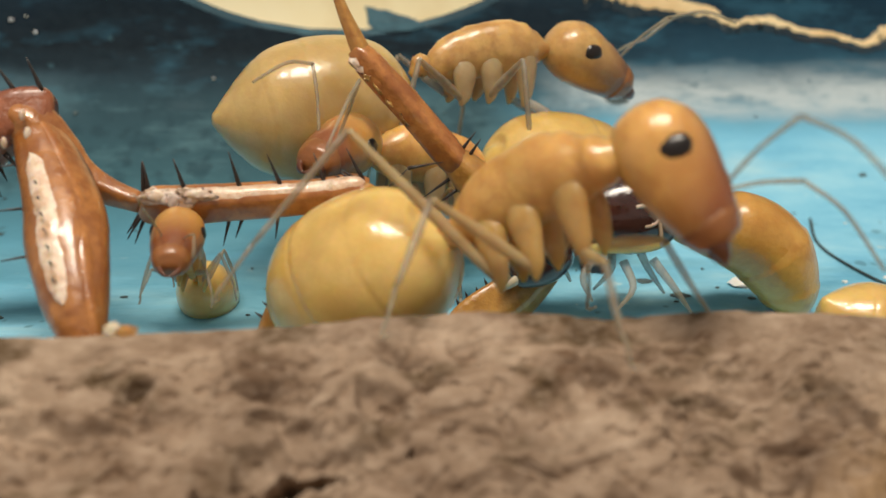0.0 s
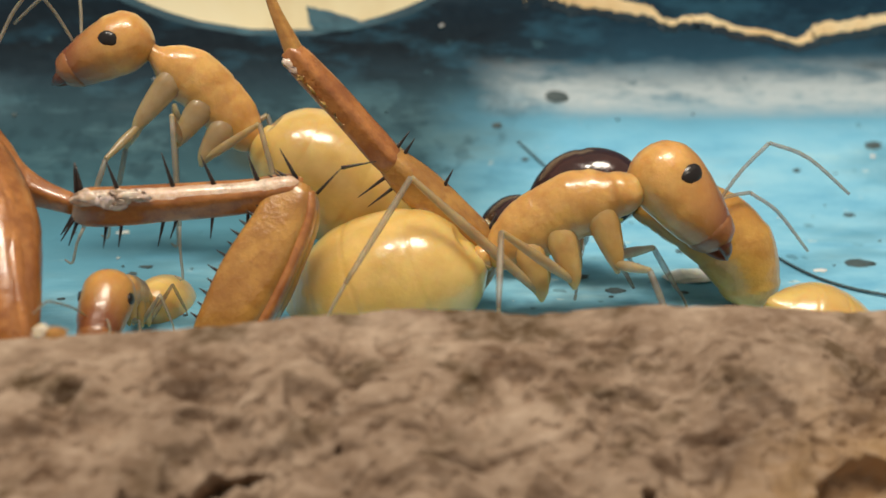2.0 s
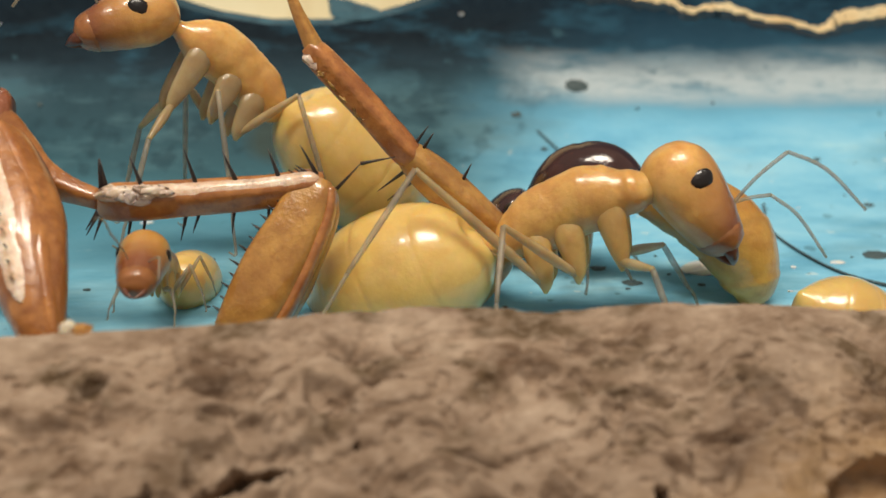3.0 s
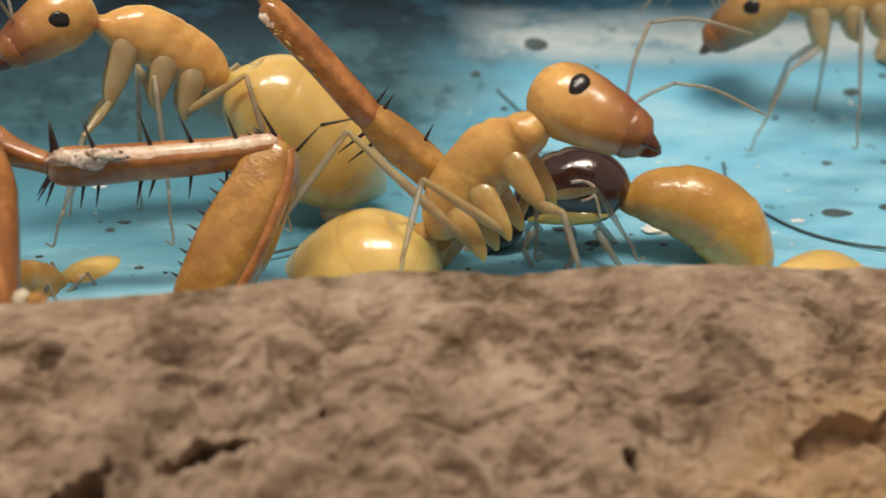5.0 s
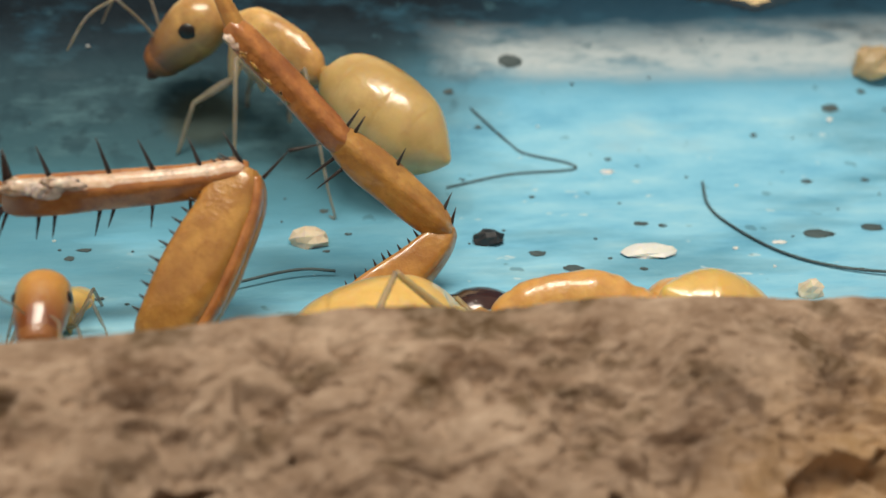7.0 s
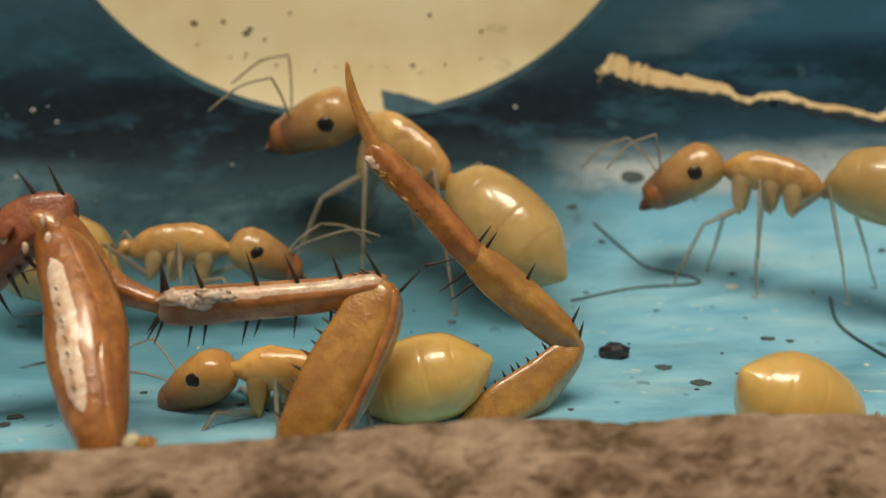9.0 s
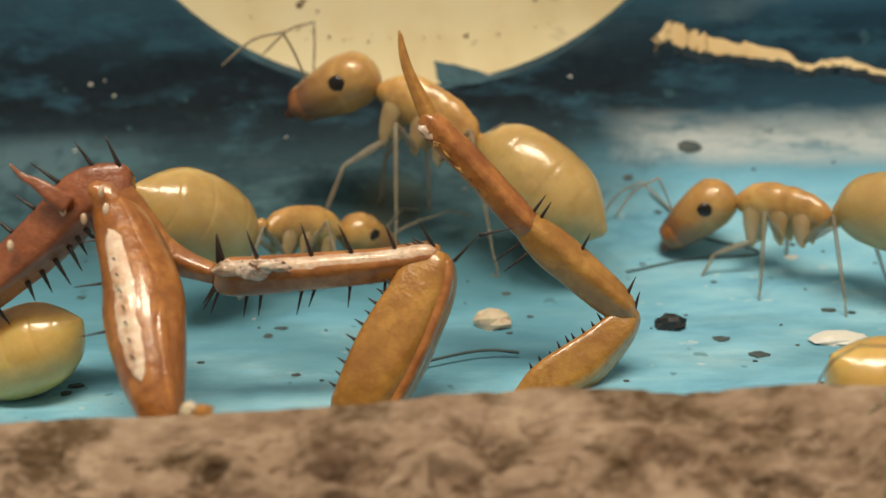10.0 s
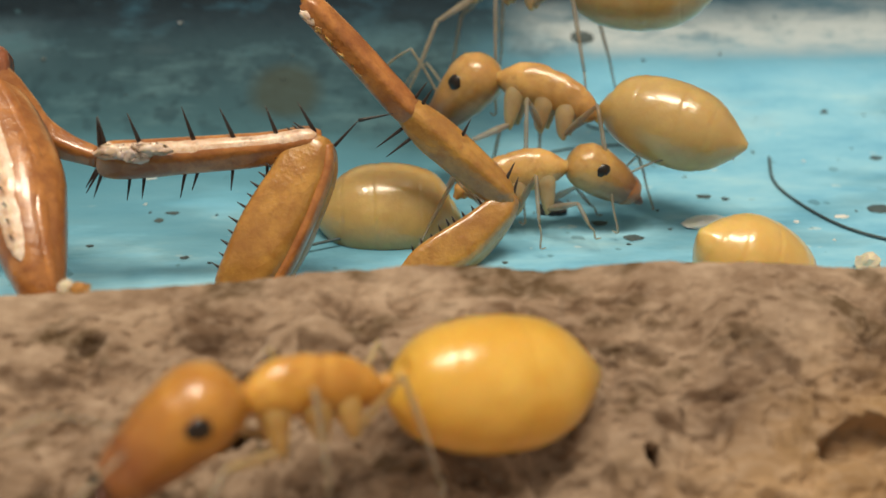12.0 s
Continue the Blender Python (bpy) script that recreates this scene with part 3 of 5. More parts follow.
def ridge_height(x, y):
    """Height of the clay at x, y, and how far it is hollowed out backwards there."""
    d = -5.8 - y
    front = -0.80 * np.maximum(d, 0) + 0.10 * np.minimum(np.maximum(d, 0), 1.0)
    back = -1.6 * np.maximum(-d, 0) - 0.25 * np.maximum(-d, 0) ** 2
    front = front - 0.75 * np.maximum(d - 3.6, 0)
    front = np.maximum(front, -12.0 - 0.15 * np.maximum(d, 0))
    z = crest_height(x) + np.where(d > 0, front, back)
    f = np.clip(d / 1.2, 0.12, 1.0)
    wx, wy = x + 1.2 * fractal(x * 0.35, y * 0.6, 5), y + 0.8 * fractal(x * 0.3, y * 0.5, 9)
    lumps = fractal(wx * 0.65, wy * 1.0, 2, 3, 0.42) - 0.5
    pits = np.clip((fractal(wx * 1.05 + 31, wy * 1.9, 21, 3, 0.42) - 0.54) / 0.18, 0, 1)
    small = np.clip((fractal(wx * 3.0 + 11, wy * 5.5, 71, 2, 0.5) - 0.56) / 0.12, 0, 1)
    fine = fractal(x * 4.5, y * 9.0, 40, 3, 0.55) - 0.5
    z = z + f * (1.15 * lumps - 0.36 * pits - 0.10 * small) + np.clip(d / 0.6, 0.35, 1) * 0.13 * fine
    push = f * (0.17 * pits + 0.08 * small)
    ragged = fractal(x * 1.6 + 5, y * 2.4, 55, 3, 0.55) - 0.5
    for cx, cy, rx, ry, deep in ((6.1, -11.0, 1.7, 0.62, 2.6), (-1.2, -10.85, 0.85, 0.5, 2.2), (-4.4, -9.75, 0.5, 0.35, 1.0), (-1.7, -9.1, 0.8, 0.24, 0.6), (12.3, -9.5, 1.2, 0.22, 0.6)):
        far = ((x - cx) / rx) ** 2 + ((y - cy - 0.12 * (x - cx)) / ry) ** 2
        hole = np.clip(1.5 - far * (1 + 2.2 * ragged), 0, 1) ** 1.5
        z = z - 1.0 * deep * hole
        push = push + 1.3 * deep * hole
    return z, push


def build_ridge():
    xs = np.concatenate([np.linspace(-60, -19, 24)[:-1], np.linspace(-19, 21, 760), np.linspace(21, 60, 24)[1:]])
    ys = np.concatenate([np.linspace(-70, -16, 30)[:-1], np.linspace(-16, -5.0, 380), np.linspace(-5.0, -2.6, 16)[1:]])
    gx, gy = np.meshgrid(xs, ys)
    gz, push = ridge_height(gx, gy)
    gy = gy + push
    n, m = len(xs), len(ys)
    verts = np.stack([gx.ravel(), gy.ravel(), gz.ravel()], 1).tolist()
    low = -32.0
    edge = [j * n for j in range(m)] + [(m - 1) * n + i for i in range(1, n)] + [j * n + n - 1 for j in range(m - 2, -1, -1)] + [i for i in range(n - 2, 0, -1)]
    faces = [(j * n + i, j * n + i + 1, (j + 1) * n + i + 1, (j + 1) * n + i) for j in range(m - 1) for i in range(n - 1)]
    base = len(verts)
    verts += [(verts[k][0], verts[k][1], low) for k in edge]
    e = len(edge)
    faces += [(edge[k], edge[(k + 1) % e], base + (k + 1) % e, base + k) for k in range(e)]
    faces.append(tuple(base + k for k in range(e)))
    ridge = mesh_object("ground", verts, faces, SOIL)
    return tagged(ridge, "ridge of dry tan clay, lumpy with dark pits", "soil", kind="structure")


build_tray()
build_ridge()


# ---- severed legs of a large insect ----
def limb(name, stations, mat, parent, label="", flat=0.8, sides=32, wobble=0.07, square=4.5, twist=0.5):
    rows = [(x, y, z, h, h * flat) for x, y, z, h in stations]
    v, f = loft(rows, sides, 5, wobble, 0, square, twist)
    return mesh_object(name, v, f, mat, parent, label)


def spine(base, tip, r, parent, mat=None):
    b, t = np.array(base, float), np.array(tip, float)
    mid = (b + t) / 2
    v, f = loft([(*b, r, r), (*mid, r * 0.62, r * 0.62), (*t, 0.012, 0.012)], 6, 2)
    return mesh_object("spine", v, f, mat or SPINE, parent)


LEGS = "severed legs of one dead insect"


def spiny(stations, parent, ups, downs, reach, r, seed, y_off=0.0):
    """Spines along a limb. ups, downs: shares along it."""
    rng = np.random.RandomState(seed)
    s = curve_through(stations, 10)
    for shares, sign in ((ups, 1), (downs, -1)):
        for u in shares:
            i = min(int(u * (len(s) - 1)), len(s) - 2)
            c, w = s[i], s[i + 1][:3] - s[i][:3]
            w /= np.linalg.norm(w)
            up = np.array([-w[2], 0, w[0]]) * sign
            if w[0] < 0:
                up = -up
            base = c[:3] + up * c[3] * 0.85 + np.array([0, y_off, 0])
            lean = -0.30 * abs(reach) * np.array([1, 0, 0]) * (0.6 + 0.8 * rng.rand())
            tip = base + up * reach * (0.85 + 0.35 * rng.rand()) + lean + np.array([0, -0.12 + 0.24 * rng.rand(), 0])
            spine(base, tip, r, parent)


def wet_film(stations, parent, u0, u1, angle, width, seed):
    """A highlight painted as a whitish strip, a little proud of the limb. angle: where on its round, from the viewer's
    side up.
    """
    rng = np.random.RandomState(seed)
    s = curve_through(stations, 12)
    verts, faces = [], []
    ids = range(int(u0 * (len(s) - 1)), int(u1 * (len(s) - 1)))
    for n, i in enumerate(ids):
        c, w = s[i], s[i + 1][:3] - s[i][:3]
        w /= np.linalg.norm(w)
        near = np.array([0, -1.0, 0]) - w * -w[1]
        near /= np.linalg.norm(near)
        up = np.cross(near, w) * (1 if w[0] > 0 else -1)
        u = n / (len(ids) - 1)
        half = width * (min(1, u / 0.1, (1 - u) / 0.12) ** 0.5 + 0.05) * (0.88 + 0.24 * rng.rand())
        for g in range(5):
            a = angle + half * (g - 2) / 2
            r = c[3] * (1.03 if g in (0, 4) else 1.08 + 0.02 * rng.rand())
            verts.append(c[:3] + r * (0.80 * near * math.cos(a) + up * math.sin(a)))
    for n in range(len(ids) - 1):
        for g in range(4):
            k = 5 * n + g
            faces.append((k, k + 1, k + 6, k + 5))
    return mesh_object("wet_film", verts, faces, GLINT_CRUST, parent, "whitish glossy streak painted as a highlight")


def teeth(stations, parent, count, side, reach, seed):
    """A row of short teeth along one edge of a thigh."""
    rng = np.random.RandomState(seed)
    s = curve_through(stations, 12)
    for k in range(count):
        u = 0.06 + 0.74 * k / (count - 1)
        i = min(int(u * (len(s) - 1)), len(s) - 2)
        c, w = s[i], s[i + 1][:3] - s[i][:3]
        w /= np.linalg.norm(w)
        out = np.array([w[2], 0, -w[0]]) * side
        base = c[:3] + out * c[3] * 0.93
        tip = base + out * reach * (0.8 + 0.5 * rng.rand()) + w * -0.05
        spine(base, tip, 0.07, parent)


def keel(stations, parent, side, share, mat, label):
    """A rounded darker edge that runs down one side of a limb."""
    rows = []
    for x, y, z, h in curve_through(stations, 3):
        rows.append((x, y, z, h))
    s = np.array(rows)
    way = np.gradient(s[:, :3], axis=0)
    way /= np.linalg.norm(way, axis=1)[:, None]
    out = np.stack([way[:, 2], np.zeros(len(s)), -way[:, 0]], 1) * side
    line = [(*(c[:3] + o * c[3] * (0.97 - share)), c[3] * share, c[3] * 0.66) for c, o in zip(s, out)][2:-1]
    v, f = loft(line, 14, 2, 0.06, 5)
    return mesh_object("edge", v, f, mat, parent, label)


def build_leg_a():
    leg = empty("insect_leg", "rust-brown spiny leg bent at the knee behind the clay ridge", "insect leg", LEGS, (-2.4, -0.8, -2.9))
    o = leg.location / MM
    sh = lambda rows: [(x - o.x, y - o.y, z - o.z, h) for x, y, z, h in rows]
    shank = sh([(-6.45, 0.2, 1.43, 0.30), (-6.1, 0.2, 1.37, 0.50), (-4.9, 0.2, 1.39, 0.50), (-3.14, 0.2, 1.50, 0.48), (-1.69, 0.2, 1.61, 0.45), (-0.5, 0.2, 1.76, 0.47), (-0.05, 0.2, 1.81, 0.3)])
    ob = limb("shin", shank, RUST, leg, flat=0.75)
    spiny(shank, ob, (0.03, 0.09, 0.14, 0.30, 0.45, 0.57, 0.72, 0.93), (), 0.9, 0.075, 1, -0.1)
    spiny(shank, ob, (), (0.04, 0.07, 0.1, 0.26, 0.30, 0.42, 0.46, 0.55, 0.68), 0.72, 0.065, 2)
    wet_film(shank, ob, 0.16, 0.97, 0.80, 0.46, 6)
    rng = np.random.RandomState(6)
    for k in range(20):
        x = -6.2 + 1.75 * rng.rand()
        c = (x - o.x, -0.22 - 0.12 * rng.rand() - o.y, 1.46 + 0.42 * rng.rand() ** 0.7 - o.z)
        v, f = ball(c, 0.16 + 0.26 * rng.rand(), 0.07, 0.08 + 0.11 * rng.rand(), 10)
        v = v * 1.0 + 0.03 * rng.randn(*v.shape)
        mesh_object("crust_flake", v, f, GLINT_CRUST if k % 3 else WET, ob)
    thigh = sh([(-0.12, 0.2, 2.01, 0.30), (-0.24, 0.15, 1.76, 0.58), (-0.49, 0.0, 1.09, 0.82), (-1.07, -0.3, 0.02, 0.97), (-1.73, -0.6, -1.20, 1.01), (-2.39, -0.8, -2.39, 0.85), (-2.8, -0.8, -3.24, 0.45)])
    ob = limb("thigh", thigh, OCHRE, leg, "ochre thigh with a row of dark teeth", 0.62)
    teeth(thigh, ob, 18, 1, 0.38, 4)
    # the darker rust colour here also paints in the thigh's shaded right facet
    keel(thigh, ob, -1, 0.30, RUST, "rust-brown outer edge of the thigh, painting its shaded facet")
    for b, t in (((0.3, 0.1, 1.7), (1.0, 0.0, 2.45)), ((1.0, 0.0, 2.45), (2.0, 0.2, 2.6))):
        spine(tuple(np.array(b) - np.array(o)), tuple(np.array(t) - np.array(o)), 0.06, ob)
    link = sh([(-9.95, 0.5, 3.95, 0.25), (-9.81, 0.5, 3.85, 0.48), (-9.30, 0.5, 3.45, 0.66), (-8.84, 0.5, 2.90, 0.65), (-8.23, 0.45, 2.22, 0.52), (-7.43, 0.35, 1.77, 0.37), (-6.45, 0.2, 1.43, 0.27)])
    limb("joint", link, RUST, leg, "rust-brown tapering joint", 0.7)


def build_leg_c():
    leg = empty("insect_leg", "swollen glossy rust-brown thigh with a folded spiny shin", "insect leg", LEGS, (-7.2, -3.5, -3.4))
    o = leg.location / MM
    sh = lambda rows: [(x - o.x, y - o.y, z - o.z, h) for x, y, z, h in rows]
    thigh = sh([(-9.69, 0.9, 3.92, 0.24), (-9.49, 0.7, 3.67, 0.50), (-8.92, 0.1, 2.71, 0.86), (-8.3, -0.9, 1.47, 1.10), (-7.98, -1.8, 0.45, 1.12), (-7.59, -2.8, -0.64, 0.88), (-7.3, -3.4, -1.6, 0.58), (-7.17, -3.6, -2.4, 0.27)])
    ob = limb("thigh", thigh, RUST, leg, "swollen glossy thigh", 0.85, square=2.4)
    for b, t in (((-9.3, -0.9, 1.5), (-10.05, -1.1, 1.45)), ((-9.5, -0.1, 2.6), (-10.2, -0.4, 2.5)), ((-9.0, -1.8, 0.4), (-9.7, -2.0, 0.3))):
        spine(tuple(np.array(b) - np.array(o)), tuple(np.array(t) - np.array(o)), 0.05, ob)
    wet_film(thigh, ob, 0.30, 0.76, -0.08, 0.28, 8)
    keel(thigh, ob, -1, 0.30, RUST, "rounded edge of the swollen thigh")
    for k in range(7):
        u = k / 6
        c = np.array([-8.75 + 0.75 * u, -1.65 - 1.6 * u, 2.35 - 2.2 * u]) - np.array(o)
        spine(tuple(c), tuple(c + np.array([0.12, -0.2, -0.03])), 0.035, ob)
    shin = sh([(-8.78, 0.8, 3.96, 0.4), (-9.11, 0.8, 3.92, 0.64), (-10.14, 0.7, 3.6, 0.74), (-11.31, 0.6, 2.5, 0.71), (-12.69, 0.6, 1.37, 0.62), (-14.44, 0.6, -0.1, 0.46), (-16.24, 0.6, -1.76, 0.22)])
    ob = limb("shin", shin, BRICK, leg, "brick-red folded shin", flat=0.75)
    spiny(shin, ob, (0.12, 0.26, 0.36, 0.45, 0.55, 0.68), (0.18, 0.22, 0.25, 0.29, 0.33, 0.36, 0.40, 0.44, 0.48, 0.52, 0.57, 0.62, 0.72), 0.85, 0.08, 5, -0.15)
    for x, z, r in ((-12.05, 2.43, 0.16), (-10.51, 3.43, 0.17), (-9.3, 3.37, 0.2), (-9.41, 3.9, 0.15), (-9.95, 3.15, 0.15)):
        v, f = ball((x - o.x, -0.10 - o.y, z - o.z), 0.6 * r, 0.12, 1.2 * r, 10)
        mesh_object("crust_flake", v, f, GLINT_CRUST, ob)
    spur = sh([(-10.4, 0.0, 3.5, 0.30), (-10.8, -0.1, 3.85, 0.26), (-11.2, -0.1, 4.18, 0.16), (-11.54, -0.1, 4.37, 0.10), (-11.85, -0.1, 4.72, 0.03)])
    limb("spur", spur, BRICK, leg)



def build_leg_b():
    leg = empty("insect_leg", "long slender amber-brown leg raised in a zigzag", "insect leg", LEGS, (2.4, 1.6, -2.6))
    o = leg.location / MM
    sh = lambda rows: [(x - o.x, y - o.y, z - o.z, h) for x, y, z, h in rows]
    tip = sh([(-1.13, 2.0, 8.11, 0.04), (-1.03, 2.0, 7.45, 0.12), (-0.81, 2.0, 6.72, 0.16), (-0.25, 2.0, 5.47, 0.27), (-0.1, 2.0, 5.19, 0.2)])
    limb("tarsus", tip, OCHRE, leg)
    shin = sh([(-0.5, 2.0, 5.67, 0.22), (-0.2, 2.0, 5.37, 0.38), (0.65, 2.0, 4.45, 0.42), (1.65, 2.0, 3.33, 0.43), (2.45, 2.0, 2.41, 0.42), (2.75, 2.0, 2.09, 0.25)])
    ob = limb("shin", shin, RUST, leg, flat=0.8)
    rng = np.random.RandomState(31)
    # a torn edge of dried skin below the knee
    for u, long, wide in ((0.02, 0.20, 0.11), (0.09, 0.15, 0.10), (0.20, 0.12, 0.06), (0.36, 0.20, 0.06), (0.55, 0.14, 0.05), (0.78, 0.24, 0.05)):
        c = np.array([-0.52 + 1.9 * u, 1.78, 5.27 - 2.1 * u]) - np.array(o)
        v, f = ball((0, 0, 0), long, 0.04, wide, 9)
        v = np.array(v) + 0.028 * rng.randn(*np.shape(v))
        v = v @ np.array([[0.66, 0, -0.75], [0, 1, 0], [0.75, 0, 0.66]]) + c
        mesh_object("crust_flake", v, f, GLINT_CRUST if u < 0.1 else GINGER, ob)
    thigh = sh([(2.3, 2.05, 2.59, 0.25), (2.6, 2.05, 2.29, 0.45), (3.35, 2.0, 1.58, 0.58), (4.56, 2.0, 0.50, 0.56), (5.35, 2.0, -0.21, 0.46), (5.72, 2.0, -0.56, 0.25)])
    ob = limb("thigh", thigh, OCHRE, leg, flat=0.75)
    spiny(thigh, ob, (0.12, 0.22, 0.48, 0.78, 0.95), (0.25, 0.32), 0.8, 0.07, 9)
    root = sh([(5.75, 2.0, -0.31, 0.2), (5.6, 2.0, -0.61, 0.42), (5.26, 1.9, -1.00, 0.57), (4.2, 1.7, -1.90, 0.77), (2.96, 1.5, -2.61, 0.7), (2.1, 1.3, -3.06, 0.3)])
    ob = limb("root", root, OCHRE, leg, "ochre root segment with saw teeth", 0.6)
    teeth(root, ob, 17, 1, 0.27, 12)


build_leg_a()
build_leg_b()
build_leg_c()


# ---- ants ----
def ant(label, size, gaster, head_pitch, pitch, drop, shells=None, seed=0, stance=1.0, antenna=(50, -20), bulk=1.0, skull=1.0, stout=1.0, reach=None, tilt=0.0, neck=1.0):
    """An ant whose waist is the origin and which faces +x. gaster: length, height, x and z of its middle.
    pitch: lean of the body when it stands; drop: height of the waist over the ground."""
    rng = np.random.RandomState(seed)
    skin, belly = shells or (AMBER, HONEY)
    thing = empty("ant", label, "ant", "ants of the colony")
    k, broad = size, 1.04 if stout > 1.1 else 1.0
    coxae = [min(c, max(0.35, 0.75 * drop / k)) for c in ((1.9, 1.35, 1.25) if stout > 1.1 else (1.35, 1.05, 0.95))]
    lofted = lambda rows, sides=18, steps=4, wobble=0.0: loft([tuple(q * k for q in r) for r in rows], sides, steps, wobble, seed)
    # trunk
    v, f = lofted([(0.12, 0, 0.0, 0.12, 0.14), (0.35, 0, 0.05, 0.38, 0.32), (0.8, 0, 0.18, 0.62, 0.42), (1.4, 0, 0.28, 0.72, 0.47), (2.0, 0, 0.31, 0.74, 0.49), (2.6, 0, 0.28, 0.77, 0.54), (3.1, 0, 0.20, 0.71, 0.54), (3.55, 0, 0.10, 0.45 + 0.05 * neck, 0.39 + 0.05 * neck), (3.9, 0, 0.03, 0.26 * neck, 0.28 * neck), (4.25, 0, 0.0, 0.16 * neck, 0.17 * neck)], 24, 6, 0.09)
    # seams between the plates of the trunk
    v = np.array(v)
    seam = 0.45 * sum(np.exp(-(((v[:, 0] + 0.35 * v[:, 2]) / k - a) / 0.05) ** 2) for a in (1.05, 1.75, 2.25))
    v[:, 1] *= 1 - 0.06 * seam
    v[:, 2] = 0.2 * k + (v[:, 2] - 0.2 * k) * (1 - 0.05 * seam)
    v[:, 1] *= bulk
    v[:, 2] = 0.15 * k + (v[:, 2] - 0.15 * k) * bulk
    trunk = mesh_object("thorax", v, f, skin, thing)
    for y in (-1, 1):
        for cx, long in zip((3.05, 1.95, 1.1), coxae):
            v, f = lofted([(cx + 0.1, 0.26 * y, 0.25, 0.25, 0.14), (cx + 0.03, 0.38 * y, -0.08 * long - 0.1, 0.36 * broad, 0.22), (cx - 0.04, 0.45 * y, -0.40 * long - 0.1, 0.31 * broad, 0.18), (cx - 0.14, 0.48 * y, -0.78 * long - 0.1, 0.20 * broad, 0.12), (cx - 0.26, 0.48 * y, -long - 0.1, 0.05, 0.05)], 12, 4)
            mesh_object("coxa", v, f, COXA if skin is TAWNY or stout > 1.2 else AMBER_COXA, trunk)
    # waist
    v, f = lofted([(-0.35, 0, -0.02, 0.1, 0.12), (-0.15, 0, 0.1, 0.24, 0.22), (0.0, 0, 0.2, 0.36, 0.26), (0.12, 0, 0.1, 0.22, 0.2), (0.3, 0, 0.02, 0.1, 0.12)], 12, 3)
    mesh_object("petiole", v, f, skin, thing)
    # gaster
    length, height, gx, gz = gaster
    d = np.array([gx, 0, gz]) / math.hypot(gx, gz)
    d = np.array(Matrix.Rotation(radians(-tilt), 3, "Y") @ Vector(d))
    mid = np.array([gx, 0, gz])
    rows, rings = [], [(-0.5, 0.10), (-0.47, 0.42), (-0.38, 0.72), (-0.22, 0.93), (-0.03, 1.0), (0.15, 0.96), (0.29, 0.79), (0.39, 0.53), (0.46, 0.28), (0.51, 0.07)]
    for u, r in rings:
        c = mid + d * u * length - np.array([0, 0, 0.06 * height * (r - 0.5)])
        rows.append((*c, r * height / 2, r * height * 0.46))
    v, f = loft(rows, 36, 16)
    # plates of the gaster overlap: shallow steps along it
    along = ((v - mid) @ d) / length
    centre = mid + np.outer(along * length, d)
    cuts = np.array([-0.6, -0.27, 0.04, 0.26, 0.40, 0.6])
    n_cut = np.clip(np.searchsorted(cuts, along + 0.02 * np.sin(6 * v[:, 1] / height)) - 1, 0, 4)
    step = -0.012 * (along - cuts[n_cut]) / (cuts[n_cut + 1] - cuts[n_cut])
    groove = 0.011 * sum(np.exp(-((along + 0.02 * np.sin(6 * v[:, 1] / height) - c) / 0.013) ** 2) for c in cuts[1:5])
    v = centre + (v - centre) * (1 - 0.9 * step - groove)[:, None]
    gaster_ob = mesh_object("gaster", v, f, belly, thing)
    # head
    hp = radians(head_pitch)
    hx, hz = math.cos(hp), math.sin(hp)
    neck = np.array([4.2, 0.0, 0.0]) * k
    hc = np.array([5.0 + 0.45 * (skull - 1), 0.0, -0.28]) * k
    def head_at(u, side, up):
        return hc - neck + k * skull * np.array([hx * 1.1 * u - hz * up, side, hz * 1.1 * u + hx * up])
    rows = [(*head_at(u, 0, o), r * k * skull, w * k * skull) for u, o, r, w in ((-0.98, 0.12, 0.2, 0.22), (-0.86, 0.10, 0.55, 0.58), (-0.55, 0.05, 0.84, 0.84), (-0.05, 0.0, 0.94, 0.92), (0.45, -0.04, 0.88, 0.88), (0.95, -0.08, 0.77, 0.80), (1.35, -0.12, 0.64, 0.70), (1.65, -0.15, 0.51, 0.60), (1.80, -0.17, 0.28, 0.42))]
    v, f = loft(rows, 22, 5, 0.05, seed + 7)
    head = mesh_object("head", v, f, {DEEP: DEEP_HEAD, TAWNY: TAWNY_HEAD}.get(skin, AMBER_HEAD), thing)
    head.location = Vector(neck) * MM
    rows = [(*head_at(u, 0, o), r * k * skull, w * k * skull) for u, o, r, w in ((1.30, -0.13, 0.62, 0.66), (1.42, -0.125, 0.635, 0.70), (1.60, -0.14, 0.555, 0.635), (1.74, -0.16, 0.45, 0.55), (1.87, -0.17, 0.20, 0.39))]
    v, f = loft(rows, 18, 3)
    mesh_object("clypeus", v, f, SNOUT, head, "brown face plate above the jaws")
    for y in (-1, 1):
        c = head_at(0.05, 0.83 * y, 0.12)
        v, f = ball(c, 0.31 * k * skull, 0.13 * k * skull, 0.27 * k * skull, 16)
        v = c + (v - c) * (1 + 0.05 * np.sin(2.0 * np.arctan2(v[:, 2] - c[2], v[:, 0] - c[0]) + seed) + 0.03 * np.sin(5.0 * np.arctan2(v[:, 2] - c[2], v[:, 0] - c[0]) - seed))[:, None]
        mesh_object("eye", v, f, EYE, head, "black compound eye")
        rows = [(*head_at(1.55, 0.30 * y, -0.22), 0.22 * k, 0.16 * k), (*head_at(1.82, 0.34 * y, -0.26), 0.20 * k, 0.12 * k), (*head_at(2.05, 0.18 * y, -0.3), 0.12 * k, 0.07 * k), (*head_at(2.18, -0.02 * y, -0.32), 0.02 * k, 0.02 * k)]
        v, f = loft(rows, 8, 3)
